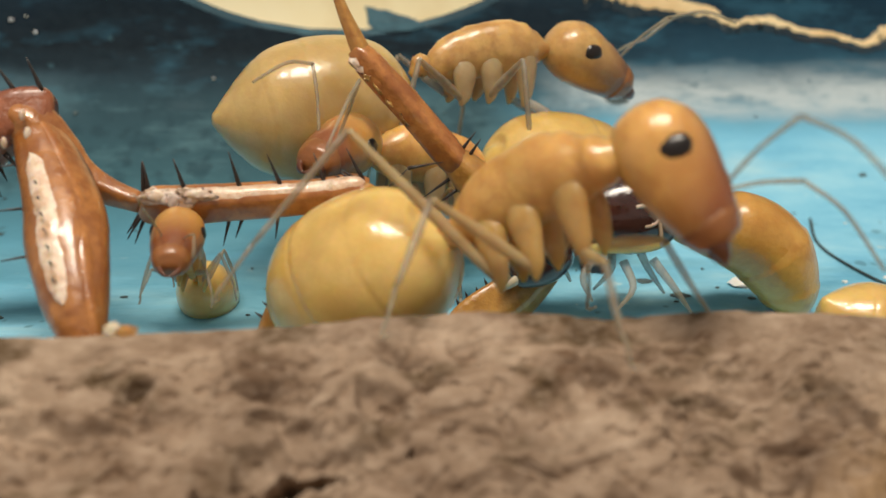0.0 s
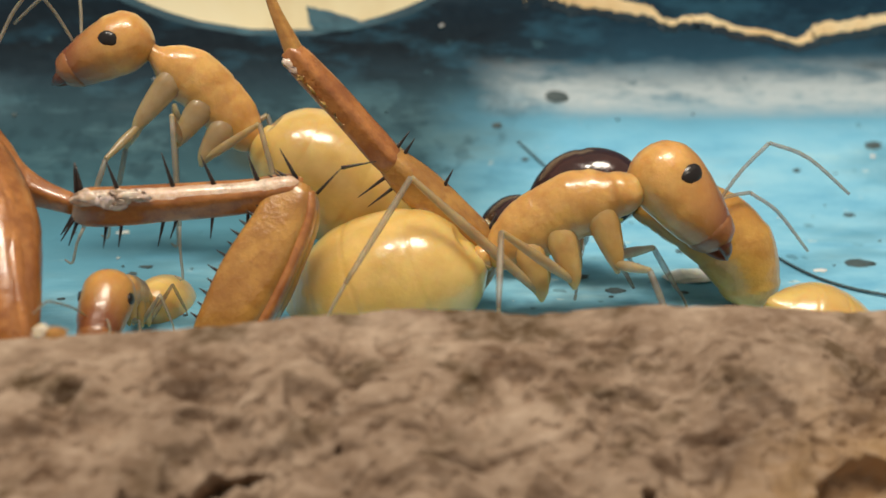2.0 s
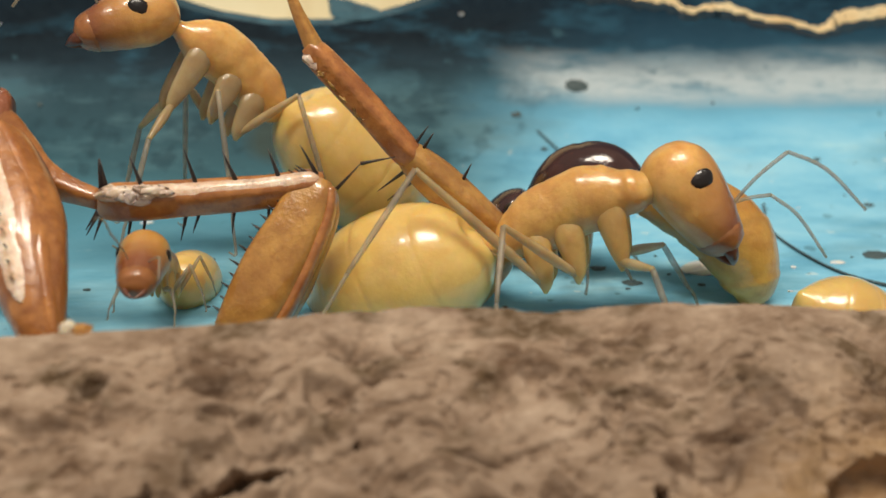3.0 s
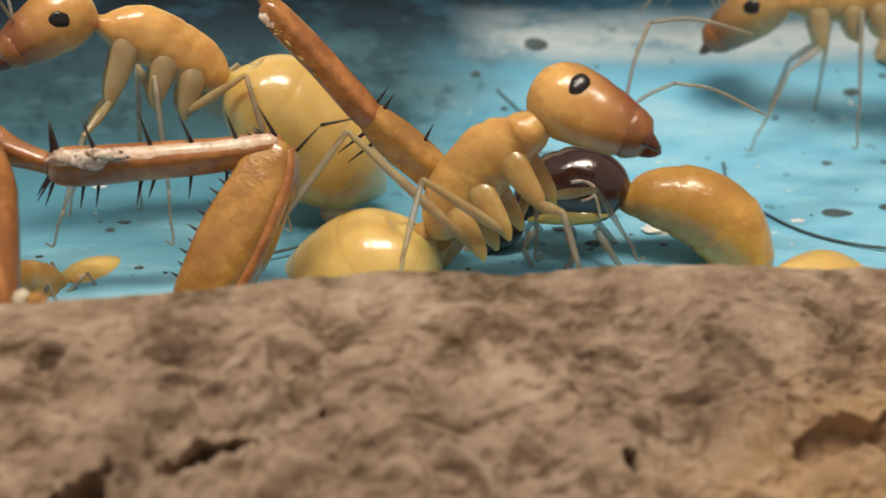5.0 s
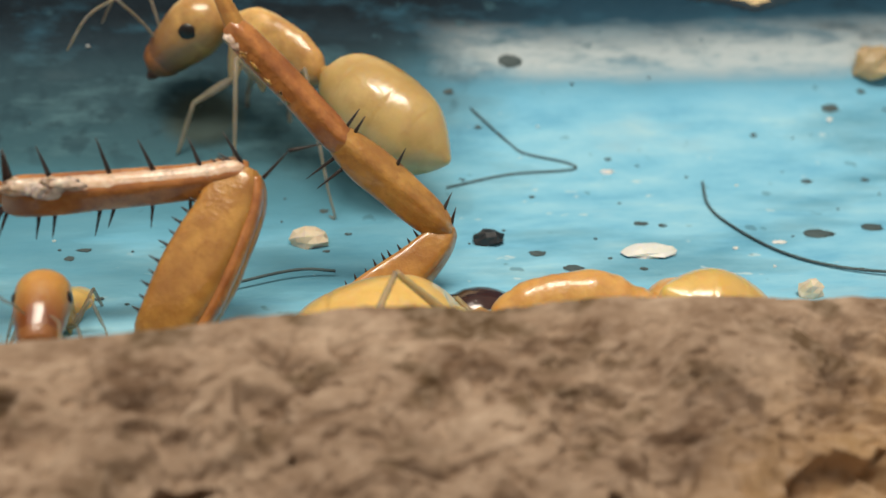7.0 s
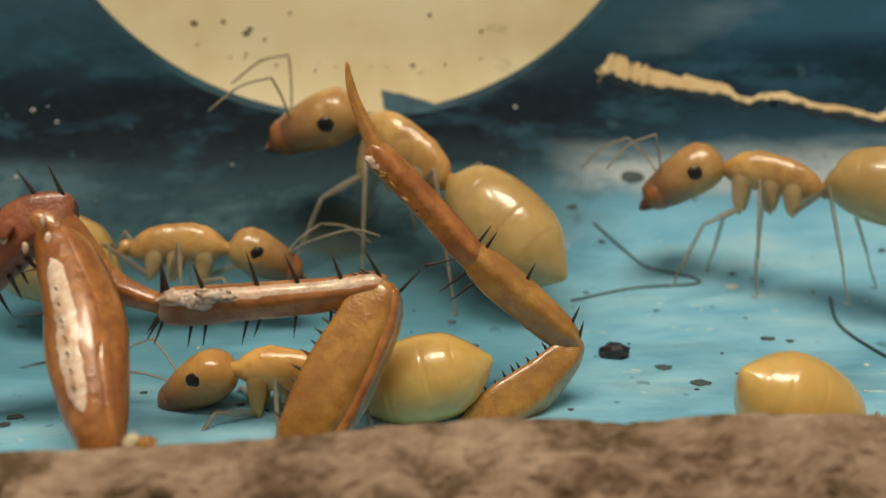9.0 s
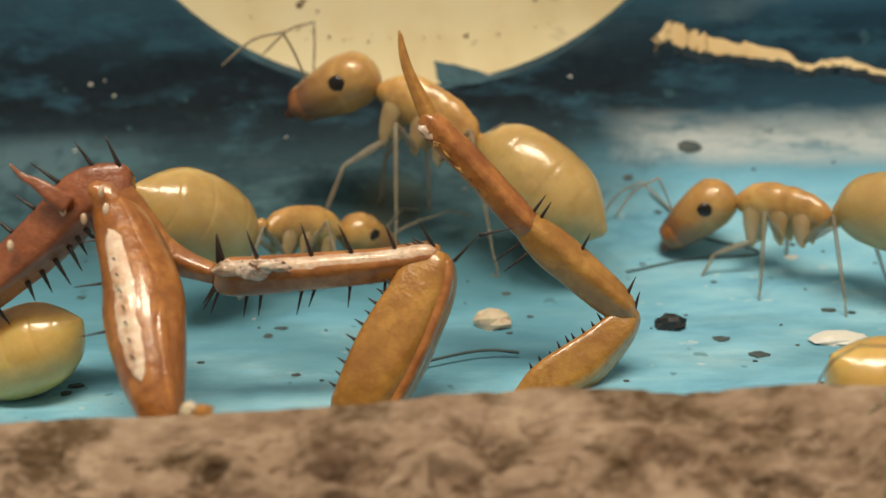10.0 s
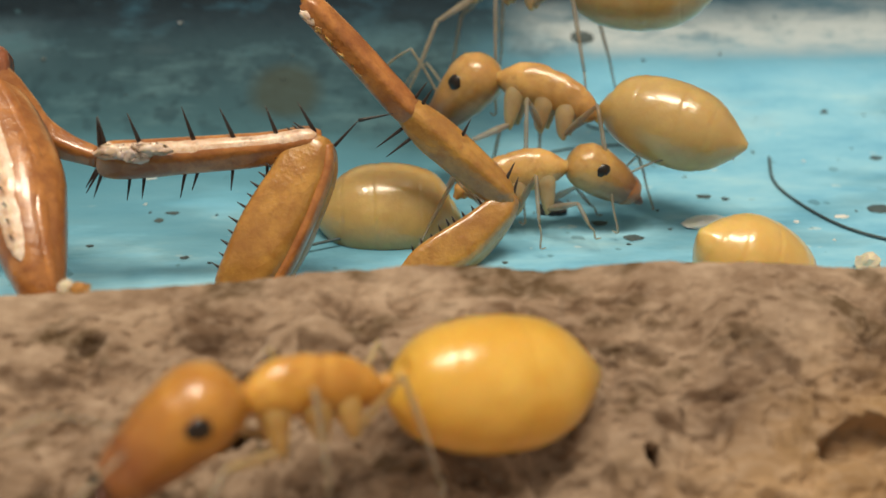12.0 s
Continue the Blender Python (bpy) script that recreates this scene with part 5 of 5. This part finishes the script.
TRACKS = {
    "gripping": (1, [
        (0, 2.03, -3.3, 1.02, 31.13, -36.12),
        (0.3, 3.55, -3.3, 1.33, 22.59, -47.11),
        (0.5, 3.58, -3.3, 1.48, 26.97, -39.07),
        (0.7, 3.4, -3.3, 1.3, 33.05, -45.89),
        (0.8, 3.02, -3, 1.79, 33.05, -44.81),
        (1, 2.76, -2, 0.59, 36.53, -30.93),
        (1.2, 3.16, -0.6, 0.89, 34.81, -20.73),
        (1.5, 4.55, 1, 0.28, 26.94, -25.62),
        (2, 5.39, 1, -0.71, 30.29, -14.66),
        (2.5, 5.08, 1, -0.78, 36.56, -24.72),
        (3, 5.08, 1, -0.54, 27.3, -17.67),
        (3.2, 5.07, 1, -0.77, 28.15, -13.99),
        (4.8, 4.37, 1, -1.38, 46.34, -14.07),
        (5, 4.28, 1, -1.29, 49.68, -28.91),
        (5.2, 4.23, 1, -2.03, 68.73, 4.43),
        (5.5, 5.6, 1, -1.58, 50.7, -27.81),
        (5.8, 6.3, 0.8, -2.4, 25.6, -2.7),
        (6, 6.93, 0.5, -2.21, 12.7, -4.3),
        (6.2, 6.75, 0.42, -2.27, 10.02, -4.98),
        (6.5, 6.49, 0.3, -2.36, 6, -6),
        (7, 6.3, -0.5, -2.75, 6, -6),
        (7.2, 6.64, -0.9, -2.82, 3.6, -6),
        (7.5, 7.16, -1.5, -2.93, 0, -6),
        (7.7, 7.46, -1.5, -2.93, 0, -6),
        (8.2, 11.1, 0.6, -2.72, 0.24, -15.29),
        (8.8, 24, 0.8, -2.4, 2, 0),
        (9.3, 38, 0.8, -2.2, 2, 0),
        (12, 44, 0.8, -2.2, 2, 0),
    ]),
    "swollen": (1, [
        (0, 1.71, 6, 4.73, 8.99, 18.58),
        (0.3, 8.81, 6, 4.06, 11.93, -1.88),
        (0.5, 14.65, 6, 5.14, 15.95, -1.79),
        (0.7, 19.32, 6, 5.18, 12.19, -1.34),
        (1, 25.14, 6, 5.32, 8.69, -0.67),
        (1.5, 36.29, 6, 5.48, 6.8, 0),
        (2.2, 46, 6, 5.9, 7, 0),
        (12, 46, 6, 5.9, 7, 0),
    ]),
    "rearing": (-1, [
        (0, 3.9, 5.2, 1.38, 12.14, -22.96),
        (0.3, 1.84, 5.2, 1.59, 6.52, 8.6),
        (0.5, -2.56, 5.2, 1.78, 3.47, 9.11),
        (0.7, -2.4, 5.2, 1.86, 8.01, 0.87),
        (1, -2.9, 5.2, 1.72, 11.56, 18.21),
        (1.2, -2.34, 5.2, 1.8, 26.22, 20.63),
        (1.5, -1.58, 5.2, 1.97, 44.76, 5.67),
        (2, -1.71, 5.2, 2.2, 45.91, -2.33),
        (2.5, -1.69, 5.2, 2.46, 43.79, -17.98),
        (3, -1.53, 5.2, 2.96, 43.68, -20.57),
        (3.2, -1.53, 5.2, 2.98, 43.74, -21.59),
        (4.8, -1.82, 5.2, 2.82, 28.18, -9.63),
        (5, -1.77, 5.2, 2.77, 28.89, -12.5),
        (5.2, -1.88, 5.2, 2.74, 32.43, -20.79),
        (5.5, -2.23, 5.2, 2.33, 30.58, -8.68),
        (5.8, -4.83, 5.2, 1.9, 22.87, -22.67),
        (6, -6.04, 5.2, 1.83, 21.93, -23.73),
        (6.2, -8.17, 5.2, 1.89, 16.17, -26.8),
        (6.5, -15.04, 5.2, 0.95, 11.19, -35.1),
        (7, -21.52, 5.2, 0.94, 4.2, -40),
        (7.6, -26, 3, 1.7, 4, 30),
        (12, -26, 3, 1.7, 4, 30),
    ]),
    "watching": (-1, [
        (0, 40, 10, 2.2, 12, 0),
        (4.4, 36.24, 10, 2.89, 8.74, 4),
        (4.8, 28.55, 10, 3.84, 2.44, 12),
        (5, 24.39, 10, 5, -0.12, 16),
        (5.2, 20.03, 10, 3.06, 2.02, 15),
        (5.5, 10.09, 10, 1.69, -0.23, 30.81),
        (5.8, 8.65, 10, 2.13, 4.2, 20.94),
        (6, 7.56, 10, 2.01, 4.76, 18.76),
        (6.2, 8.17, 10, 1.85, 11.38, 21.24),
        (6.5, 5.01, 10, 1.87, 19.92, 4.02),
        (7, 2.57, 10, 3.01, 23.56, 36.67),
        (7.2, 2.1, 10, 3.29, 22.18, 42.91),
        (7.5, 2.31, 10, 3.34, 22.25, 36.12),
        (7.7, 2.2, 10, 3.48, 23.68, 31.95),
        (9.3, 2.45, 10, 3.36, 29.73, 35.5),
        (9.5, 2.47, 10, 3.36, 23.66, 38.61),
        (10, 1.51, 10, 3.77, 27.96, 22.99),
        (10.5, 1.32, 10, 3.55, 21.87, 19.94),
        (10.8, 1.26, 10, 4.52, 20.46, 8.12),
        (11, -2.33, 10, 3.1, 5.08, 17.34),
        (11.2, -7.35, 10, 2.56, 7.61, 15.44),
        (11.4, -12.08, 10, 2.26, 8.14, 10.64),
        (11.5, -14.76, 10, 2.23, 8.26, 7.89),
        (11.6, -17.28, 10, 2.21, 7.96, 5.19),
        (12, -22.55, 10, 0.73, 6.98, 27.9),
    ]),
    "crossing": (-1, [
        (0, 44, 9, 2.2, 5, 10),
        (7.8, 34, 9, 2.6, 8, 10),
        (8.6, 22, 8.5, 3.2, 9, 25),
        (9.3, 14.23, 8, 3.14, 14.03, 29.21),
        (9.5, 14.94, 8, 1.97, 8.24, 28.98),
        (10, 14.09, 8, 1.08, 7.02, 39.38),
        (10.2, 13.95, 8, 0.93, 1.11, 43.12),
        (10.5, 14.19, 8, 1.01, 1.49, 37.47),
        (10.8, 15.38, 8, 0.67, 11.5, 20.34),
        (11, 16.52, 8, 0.66, 9.54, 14.58),
        (11.2, 15.64, 7.5, 1.26, 11.68, 21.7),
        (11.4, 13.17, 7, 1.57, 8.33, 16.53),
        (11.5, 12.53, 6.5, 1.67, 9.45, 16.99),
        (11.6, 11.74, 6, 1.69, 11.75, 19.13),
        (11.8, 9.47, 5.5, 2, 15.64, 28.9),
        (12, 9.12, 5, 1.47, 18.53, 24.27),
    ]),
    "passing": (1, [
        (0, -40, 8, 1.6, 0, 0),
        (7.7, -34, 8, 1.6, 0, 0),
        (8.6, -17, 8, 1.6, 0, 0),
        (9.3, -6.4, 8, 1.46, 2.04, -2.6),
        (9.5, -6.19, 8, 1.65, -0.11, -3.46),
        (10, -6.4, 8, 1.21, -8.64, 41.01),
        (10.2, -4.2, 6.5, 0.17, -19.73, -33.58),
        (10.5, -3.44, 4.8, -0.39, -3.26, -50.67),
        (10.8, -0.72, 4.6, -1.29, 17.74, -4.71),
        (11, 4.31, 4.2, -1.43, 4.91, -26.14),
        (11.2, 4.5, 4, -1.06, 6.71, 0.47),
        (11.4, 4.55, 4, -1.39, 5.72, -20.02),
        (11.5, 4.61, 4, -1.46, 4.67, -16.41),
        (11.6, 4.72, 4, -1.62, 4.83, -11.81),
        (11.8, 4.63, 4, -1.53, 12.64, 1.7),
        (12, 4.43, 4, -0.84, 15.65, -3.3),
    ]),
    "low": (-1, [
        (0, 34, 2, -1.6, 5, 0),
        (7.8, 33, 2, -1.6, 5, 0),
        (8.7, 7, 2, -1.6, 8, 5),
        (9.3, -5.73, 2, -2.1, 15.29, 5.64),
        (9.5, -7.51, 2, -2.14, 18.09, 2.95),
        (9.8, -12.43, 2, -1.89, 6.84, 9.41),
        (10, -14.76, 2, -1.87, -0.5, 9.89),
        (10.3, -20.73, 2, -1.95, 0.04, 0.62),
        (11, -32, 2, -1.5, 0, 0),
        (12, -32, 2, -1.5, 0, 0),
    ]),
    "crouching": (-1, [
        (0, -5.19, 1.88, -1.19, 38.16, -86.39),
        (0.3, -5.34, 1.88, -1.39, 27.72, -78.08),
        (0.5, -5.31, 1.88, -1.63, 20.76, -72.54),
        (0.7, -4.94, 1.88, -1.52, 22.64, -72.39),
        (1, -5.22, 1.88, -1.83, 25.45, -72.17),
        (1.5, -4.99, 1.88, -2, 24.71, -77.37),
        (2, -4.87, 1.88, -2.02, 22.17, -78.03),
        (2.5, -4.85, 1.88, -1.79, 26.76, -68.69),
        (3, -4.7, 1.88, -1.42, 26.02, -80.41),
        (3.2, -4.86, 1.88, -1.21, 25.42, -77.83),
        (4.8, -6.06, 1.88, -2.64, 20.66, -57.23),
        (5, -6.74, 1.88, -2.74, 20.06, -54.66),
        (5.2, -7.33, 1.88, -2.94, 20.07, -56.36),
        (5.5, -7.08, 1.88, -3.08, 20.09, -58.92),
        (5.8, -6.89, 1.88, -3.15, 19.66, -62.12),
        (6, -7.02, 1.88, -3.17, 19.37, -64.25),
        (6.2, -6.84, 1.88, -3.12, 24.01, -70.91),
        (6.5, -6.27, 1.88, -2.69, 30.96, -80.9),
        (7, -5.45, 1.88, -2.58, 28.9, -89.04),
        (7.5, -5.29, 1.88, -2.84, 31.6, -83.91),
        (7.7, -3.92, 1.88, -2.87, 28.7, -77.93),
        (8.3, -8, 3.4, -2.2, 0, -40),
        (9, -17, 3.4, -2, 0, -10),
        (12, -24, 3.4, -2, 0, 0),
    ]),
    "high": (-1, [
        (0, 44, 9, 4.8, 11, 0),
        (9.8, 40, 9, 4.9, 11, 5),
        (11, 20.67, 9, 4.7, 10.07, 9.41),
        (11.2, 17.32, 9, 4.54, 10.55, 10.96),
        (11.4, 14.79, 9, 5.52, 8.93, -0.4),
        (11.5, 14.05, 9, 5.59, 8.57, -5.73),
        (11.6, 13.34, 9, 5.59, 10.5, -7.56),
        (11.8, 10.18, 9, 4.79, 11.65, 9.18),
        (12, 8.64, 9, 5.54, 18.6, 18.02),
    ]),
    "near": (-1, [
        (0, 40, -6.3, 1.3, 4, 0),
        (9.3, 30, -6.3, 1.3, 4, 0),
        (9.9, 16.8, -7.2, 1.31, 4.46, 9.93),
        (10.2, 13.93, -6.6, 1.34, 2.95, 11.47),
        (10.5, 9.08, -8, 1.29, 10.24, 3.82),
        (10.8, 6.54, -9.2, 0.76, -2.51, -3.03),
        (11, 4.91, -9.9, 0.09, -3.24, -13.63),
        (11.2, 3.67, -10.2, -0.52, -6.67, -18.84),
        (11.4, 1.82, -10.4, -1.27, -4.3, -20.35),
        (11.5, 1.16, -10.45, -1.56, -5.56, -17.9),
        (11.6, 0.73, -10.5, -1.68, -0.7, -18.49),
        (11.8, 1.27, -10.6, -1.42, -1.17, -8.08),
        (12, 1.46, -10.6, -1.17, 7.25, -20.67),
    ]),
    "resting": (1, [
        (0, 16.07, -1.5, -3.08, -22, 10),
        (0.5, 16.12, -1.5, -3.04, -22, 10),
        (1.5, 16.54, -1.5, -3.28, -22, 10),
        (2.5, 16.84, -1.5, -3.3, -22, 10),
        (3.2, 17.23, -1.5, -3.24, -22, 10),
        (4.8, 17.71, -1.5, -3.69, -22, 10),
        (5.5, 17.6, -1.5, -3.77, -22, 10),
        (6.5, 16.72, -1.5, -3.44, -22, 10),
        (7.2, 14.36, -1.5, -3.35, -22, 10),
        (7.7, 14.97, -1.5, -3.03, -22, 10),
        (9.5, 12.74, -1.5, -2.31, -22, 10),
        (10, 14.01, -1.5, -2.79, -22, 10),
        (11.4, 13.24, -1.5, -2.16, -22, 10),
        (11.6, 13, -1.5, -2.59, -22, 10),
        (11.8, 13.68, -1.5, -2.7, -22, 10),
        (12, 14.21, -1.5, -2.64, -22, 10),
    ]),
    "prey": (-1, [
        (0, 11.13, 1.5, 0.04, 4.87, -4.85),
        (0.3, 11.12, 1.5, -0.07, 8.44, -21.32),
        (0.5, 10.66, 1.5, -0.11, -0.91, -10.44),
        (0.7, 10.74, 1.5, 0.04, 0.08, -20.39),
        (1, 11.31, 1.84, -0.35, 2.14, -14.47),
        (1.5, 11.63, 2.4, -0.38, -1.51, 1.66),
        (2, 12.45, 2.4, 0.05, 9.5, 18.55),
        (2.5, 11.95, 2.4, 0.0, 6.0, 17.91),
        (3, 11.85, 2.4, 0.1, 8.5, 20.07),
        (3.2, 11.8, 2.5, -0.05, 10.0, 19.5),
        (4.8, 12.76, 2.7, -1.56, 10.51, -8.49),
        (5, 12.57, 1.8, -0.8, 1.51, 14.34),
        (5.2, 12.78, 1.44, -1.65, 4.87, -5.42),
        (5.5, 11.89, 1.8, -1.35, -5.85, -16),
        (5.8, 13.1, 2.36, -1.84, -16.05, -12.26),
        (6.2, 12.17, 2.04, -3.5, -5.29, -12.2),
        (6.5, 11.25, 2.2, -3.7, -10.5, -10),
        (7, 10, 2.2, -4.4, 4, -8),
        (7.2, 9.65, 2.2, -4.1, 10, -8),
        (7.5, 10.1, 2.2, -3.6, 8, -8),
        (7.7, 10.45, 2.2, -3.6, 8, -8),
        (8.3, 9.8, 0.6, -4.0, -10, 8),
        (10.6, 10, 0.2, -4.5, -10, 10),
        (11.1, 10.6, 0.2, -4.45, 4, 10),
        (11.6, 10.6, 0.2, -4.45, 4, 10),
        (12, 10.4, 0.2, -4.7, -10, 10),
    ]),
}
# head against trunk: seconds, lift, turn, and roll where it rolls; gaster against trunk: seconds, lift
HEADS = {
    "gripping": [(0, -7.6, 13.9, 15), (0.5, -8.5, 3.7, 30), (1, -12.1, 12.7, 38), (1.5, -4.2, 17.2, 38), (2, -3.5, 3.1, 28), (2.5, -9.8, -5.2, 22), (3, -4.1, 6.9, 20), (5, 3.9, 7.8, 30), (5.5, 9.1, 7.4, 15), (6, -5, 5.7, 28), (6.4, -14, 8, 25), (7, -16, 8, 25), (12, -16, 8, 25)],
    "swollen": [(0, -1.1, -3.9), (12, -1.1, -3.9)],
    "rearing": [(0, 35.4, 37.6), (0.5, 16.1, -5.1), (1, 10.4, 4.4), (1.5, -20.4, 5.6), (2, -19.8, -8.4), (2.5, -18.6, -14.4), (3, -6.3, -16.8), (5, -6.3, 8), (12, -6.3, 8)],
    "watching": [(0, 11.2, -12.4), (5, 11.2, -12.4), (5.5, 1.8, -17), (6.5, -13.9, 5.4), (7, -12.9, 31), (7.5, 5.8, 37.1), (9.5, 0.2, 39), (10, -1.4, 13), (10.5, -4.6, 13.7), (11, 1.1, 29.9), (12, 1.1, 29.9)],
    "crossing": [(0, -0.7, 24.7), (9.5, -0.7, 24.7), (10, -4.1, 28.4), (10.5, -2.6, 26.4), (11, -19.2, 20.8), (11.5, -7.6, 6), (12, -21.6, -13.4)],
    "passing": [(0, 9.3, 4), (9.5, 9.3, 4), (10, 15.2, -7.3), (10.5, 6.1, -2.2), (11, -15.1, 12.4), (11.5, 1.6, -9.1), (12, -8.2, 7.5)],
    "low": [(0, -18.7, -13.3), (9.5, -18.7, -13.3), (12, -18.7, -13.3)],
    "crouching": [(0, 2.6, 6.1), (0.5, 9.8, 17), (1, 6, 9.9), (1.5, -0.9, 10.7), (2, -0.8, 7), (2.5, -13.9, -21.4), (3, 17.6, 12.4), (6.5, 0.1, 10.2), (7, 0.8, 4.2), (7.5, 2.3, 3.3), (12, 2.3, 3.3)],
    "high": [(0, -0.3, -3.9), (11.5, -0.3, -3.9), (12, -0.3, -3.9)],
    "near": [(0, -16.7, -8.7), (10.5, -16.7, -8.7), (11, 4, -0.8), (12, 3, 5.8)],
}
GASTERS = {
    "gripping": [(0, 8.1), (0.3, 18.9), (0.5, 24.5), (0.7, 36.1), (0.8, 32.8), (1, 17.9), (1.2, 18.7), (1.5, 13.7), (2, 17.4), (2.5, 9.6), (3, 9.9), (3.2, 11.3), (4.8, 8.5), (5, 13.8), (5.2, 42.6), (5.5, 32.3), (5.8, 11.8), (6, -8), (6.5, -8), (7, -8), (7.5, -6), (8.3, -6), (12, -6)],
    "swollen": [(0, -11.7), (0.5, -1.8), (12, -1.8)],
    "rearing": [(0, 6.2), (0.5, -10.2), (1, -12), (1.5, 14.9), (2, 21), (2.5, 17.1), (3, 7.9), (5, -8.3), (5.5, -3), (6, -4.3), (12, -4.3)],
    "watching": [(0, 0.7), (5.5, 0.7), (6, 1.9), (6.5, 9.5), (7, 8.4), (7.5, 7.2), (9.5, 8.6), (10, 7), (10.5, 8.4), (11, 5.6), (11.5, 0.2), (12, 0.2)],
    "crossing": [(0, -8.1), (10, -8.1), (10.5, -8.9), (12, -11.1)],
    "passing": [(0, 3.9), (9.5, 3.9), (10, 12.5), (10.5, 2.6), (11, -3.5), (11.5, 3), (12, 7.7)],
    "low": [(0, 11.1), (9.5, 11.1), (10, 9.3), (12, 9.3)],
    "crouching": [(0, -1.7), (0.5, -3.1), (1, -0.1), (1.5, 0), (2, 0.4), (2.5, -2.8), (3, 2.1), (5, -0.3), (5.5, -0.5), (6, 3.4), (6.5, -0.9), (7, -1), (7.5, 0.7), (12, 0.7)],
    "high": [(0, -2.3), (12, -2.3)],
    "near": [(0, 13.9), (11, 13.9), (11.5, 2.4), (12, 4.2)],
}
STRIDES = {
    "gripping": [(0.2, 1.6), (5.0, 6.6), (7.0, 9.4)],
    "swollen": [(0, 2.2)],
    "rearing": [(0, 1.2), (5.0, 7.6)],
    "watching": [(4.4, 7.4), (10.8, 12)],
    "crossing": [(7.8, 9.5), (10.5, 12)],
    "passing": [(7.7, 11.2), (11.6, 12)],
    "low": [(7.8, 11)],
    "crouching": [(4.6, 5.4), (7.7, 9.2)],
    "high": [(9.8, 12)],
    "near": [(9.3, 12)],
}


def motions():
    for name, (face, rows) in TRACKS.items():
        thing = PREY if name == "prey" else CREW[name][0]
        walk(thing, [body_row(*row, face) for row in rows])
        if name != "prey":
            stride(CREW[name][1], STRIDES.get(name, []), rows, CREW[name][4])
        if name in HEADS:
            head = CREW[name][2]
            neck = Matrix.Translation(head.location)
            axis = CREW[name][5]
            rows = [(*row, 0.0)[:4] for row in HEADS[name]]
            walk(head, [(t, neck @ Matrix.Rotation(radians(side), 4, "Z") @ Matrix.Rotation(radians(-lift), 4, "Y") @ Matrix.Rotation(radians(-roll), 4, axis)) for t, lift, side, roll in rows])
        if name in GASTERS:
            walk(CREW[name][3], [(t, Matrix.Rotation(radians(a), 4, "Y")) for t, a in GASTERS[name]])


motions()
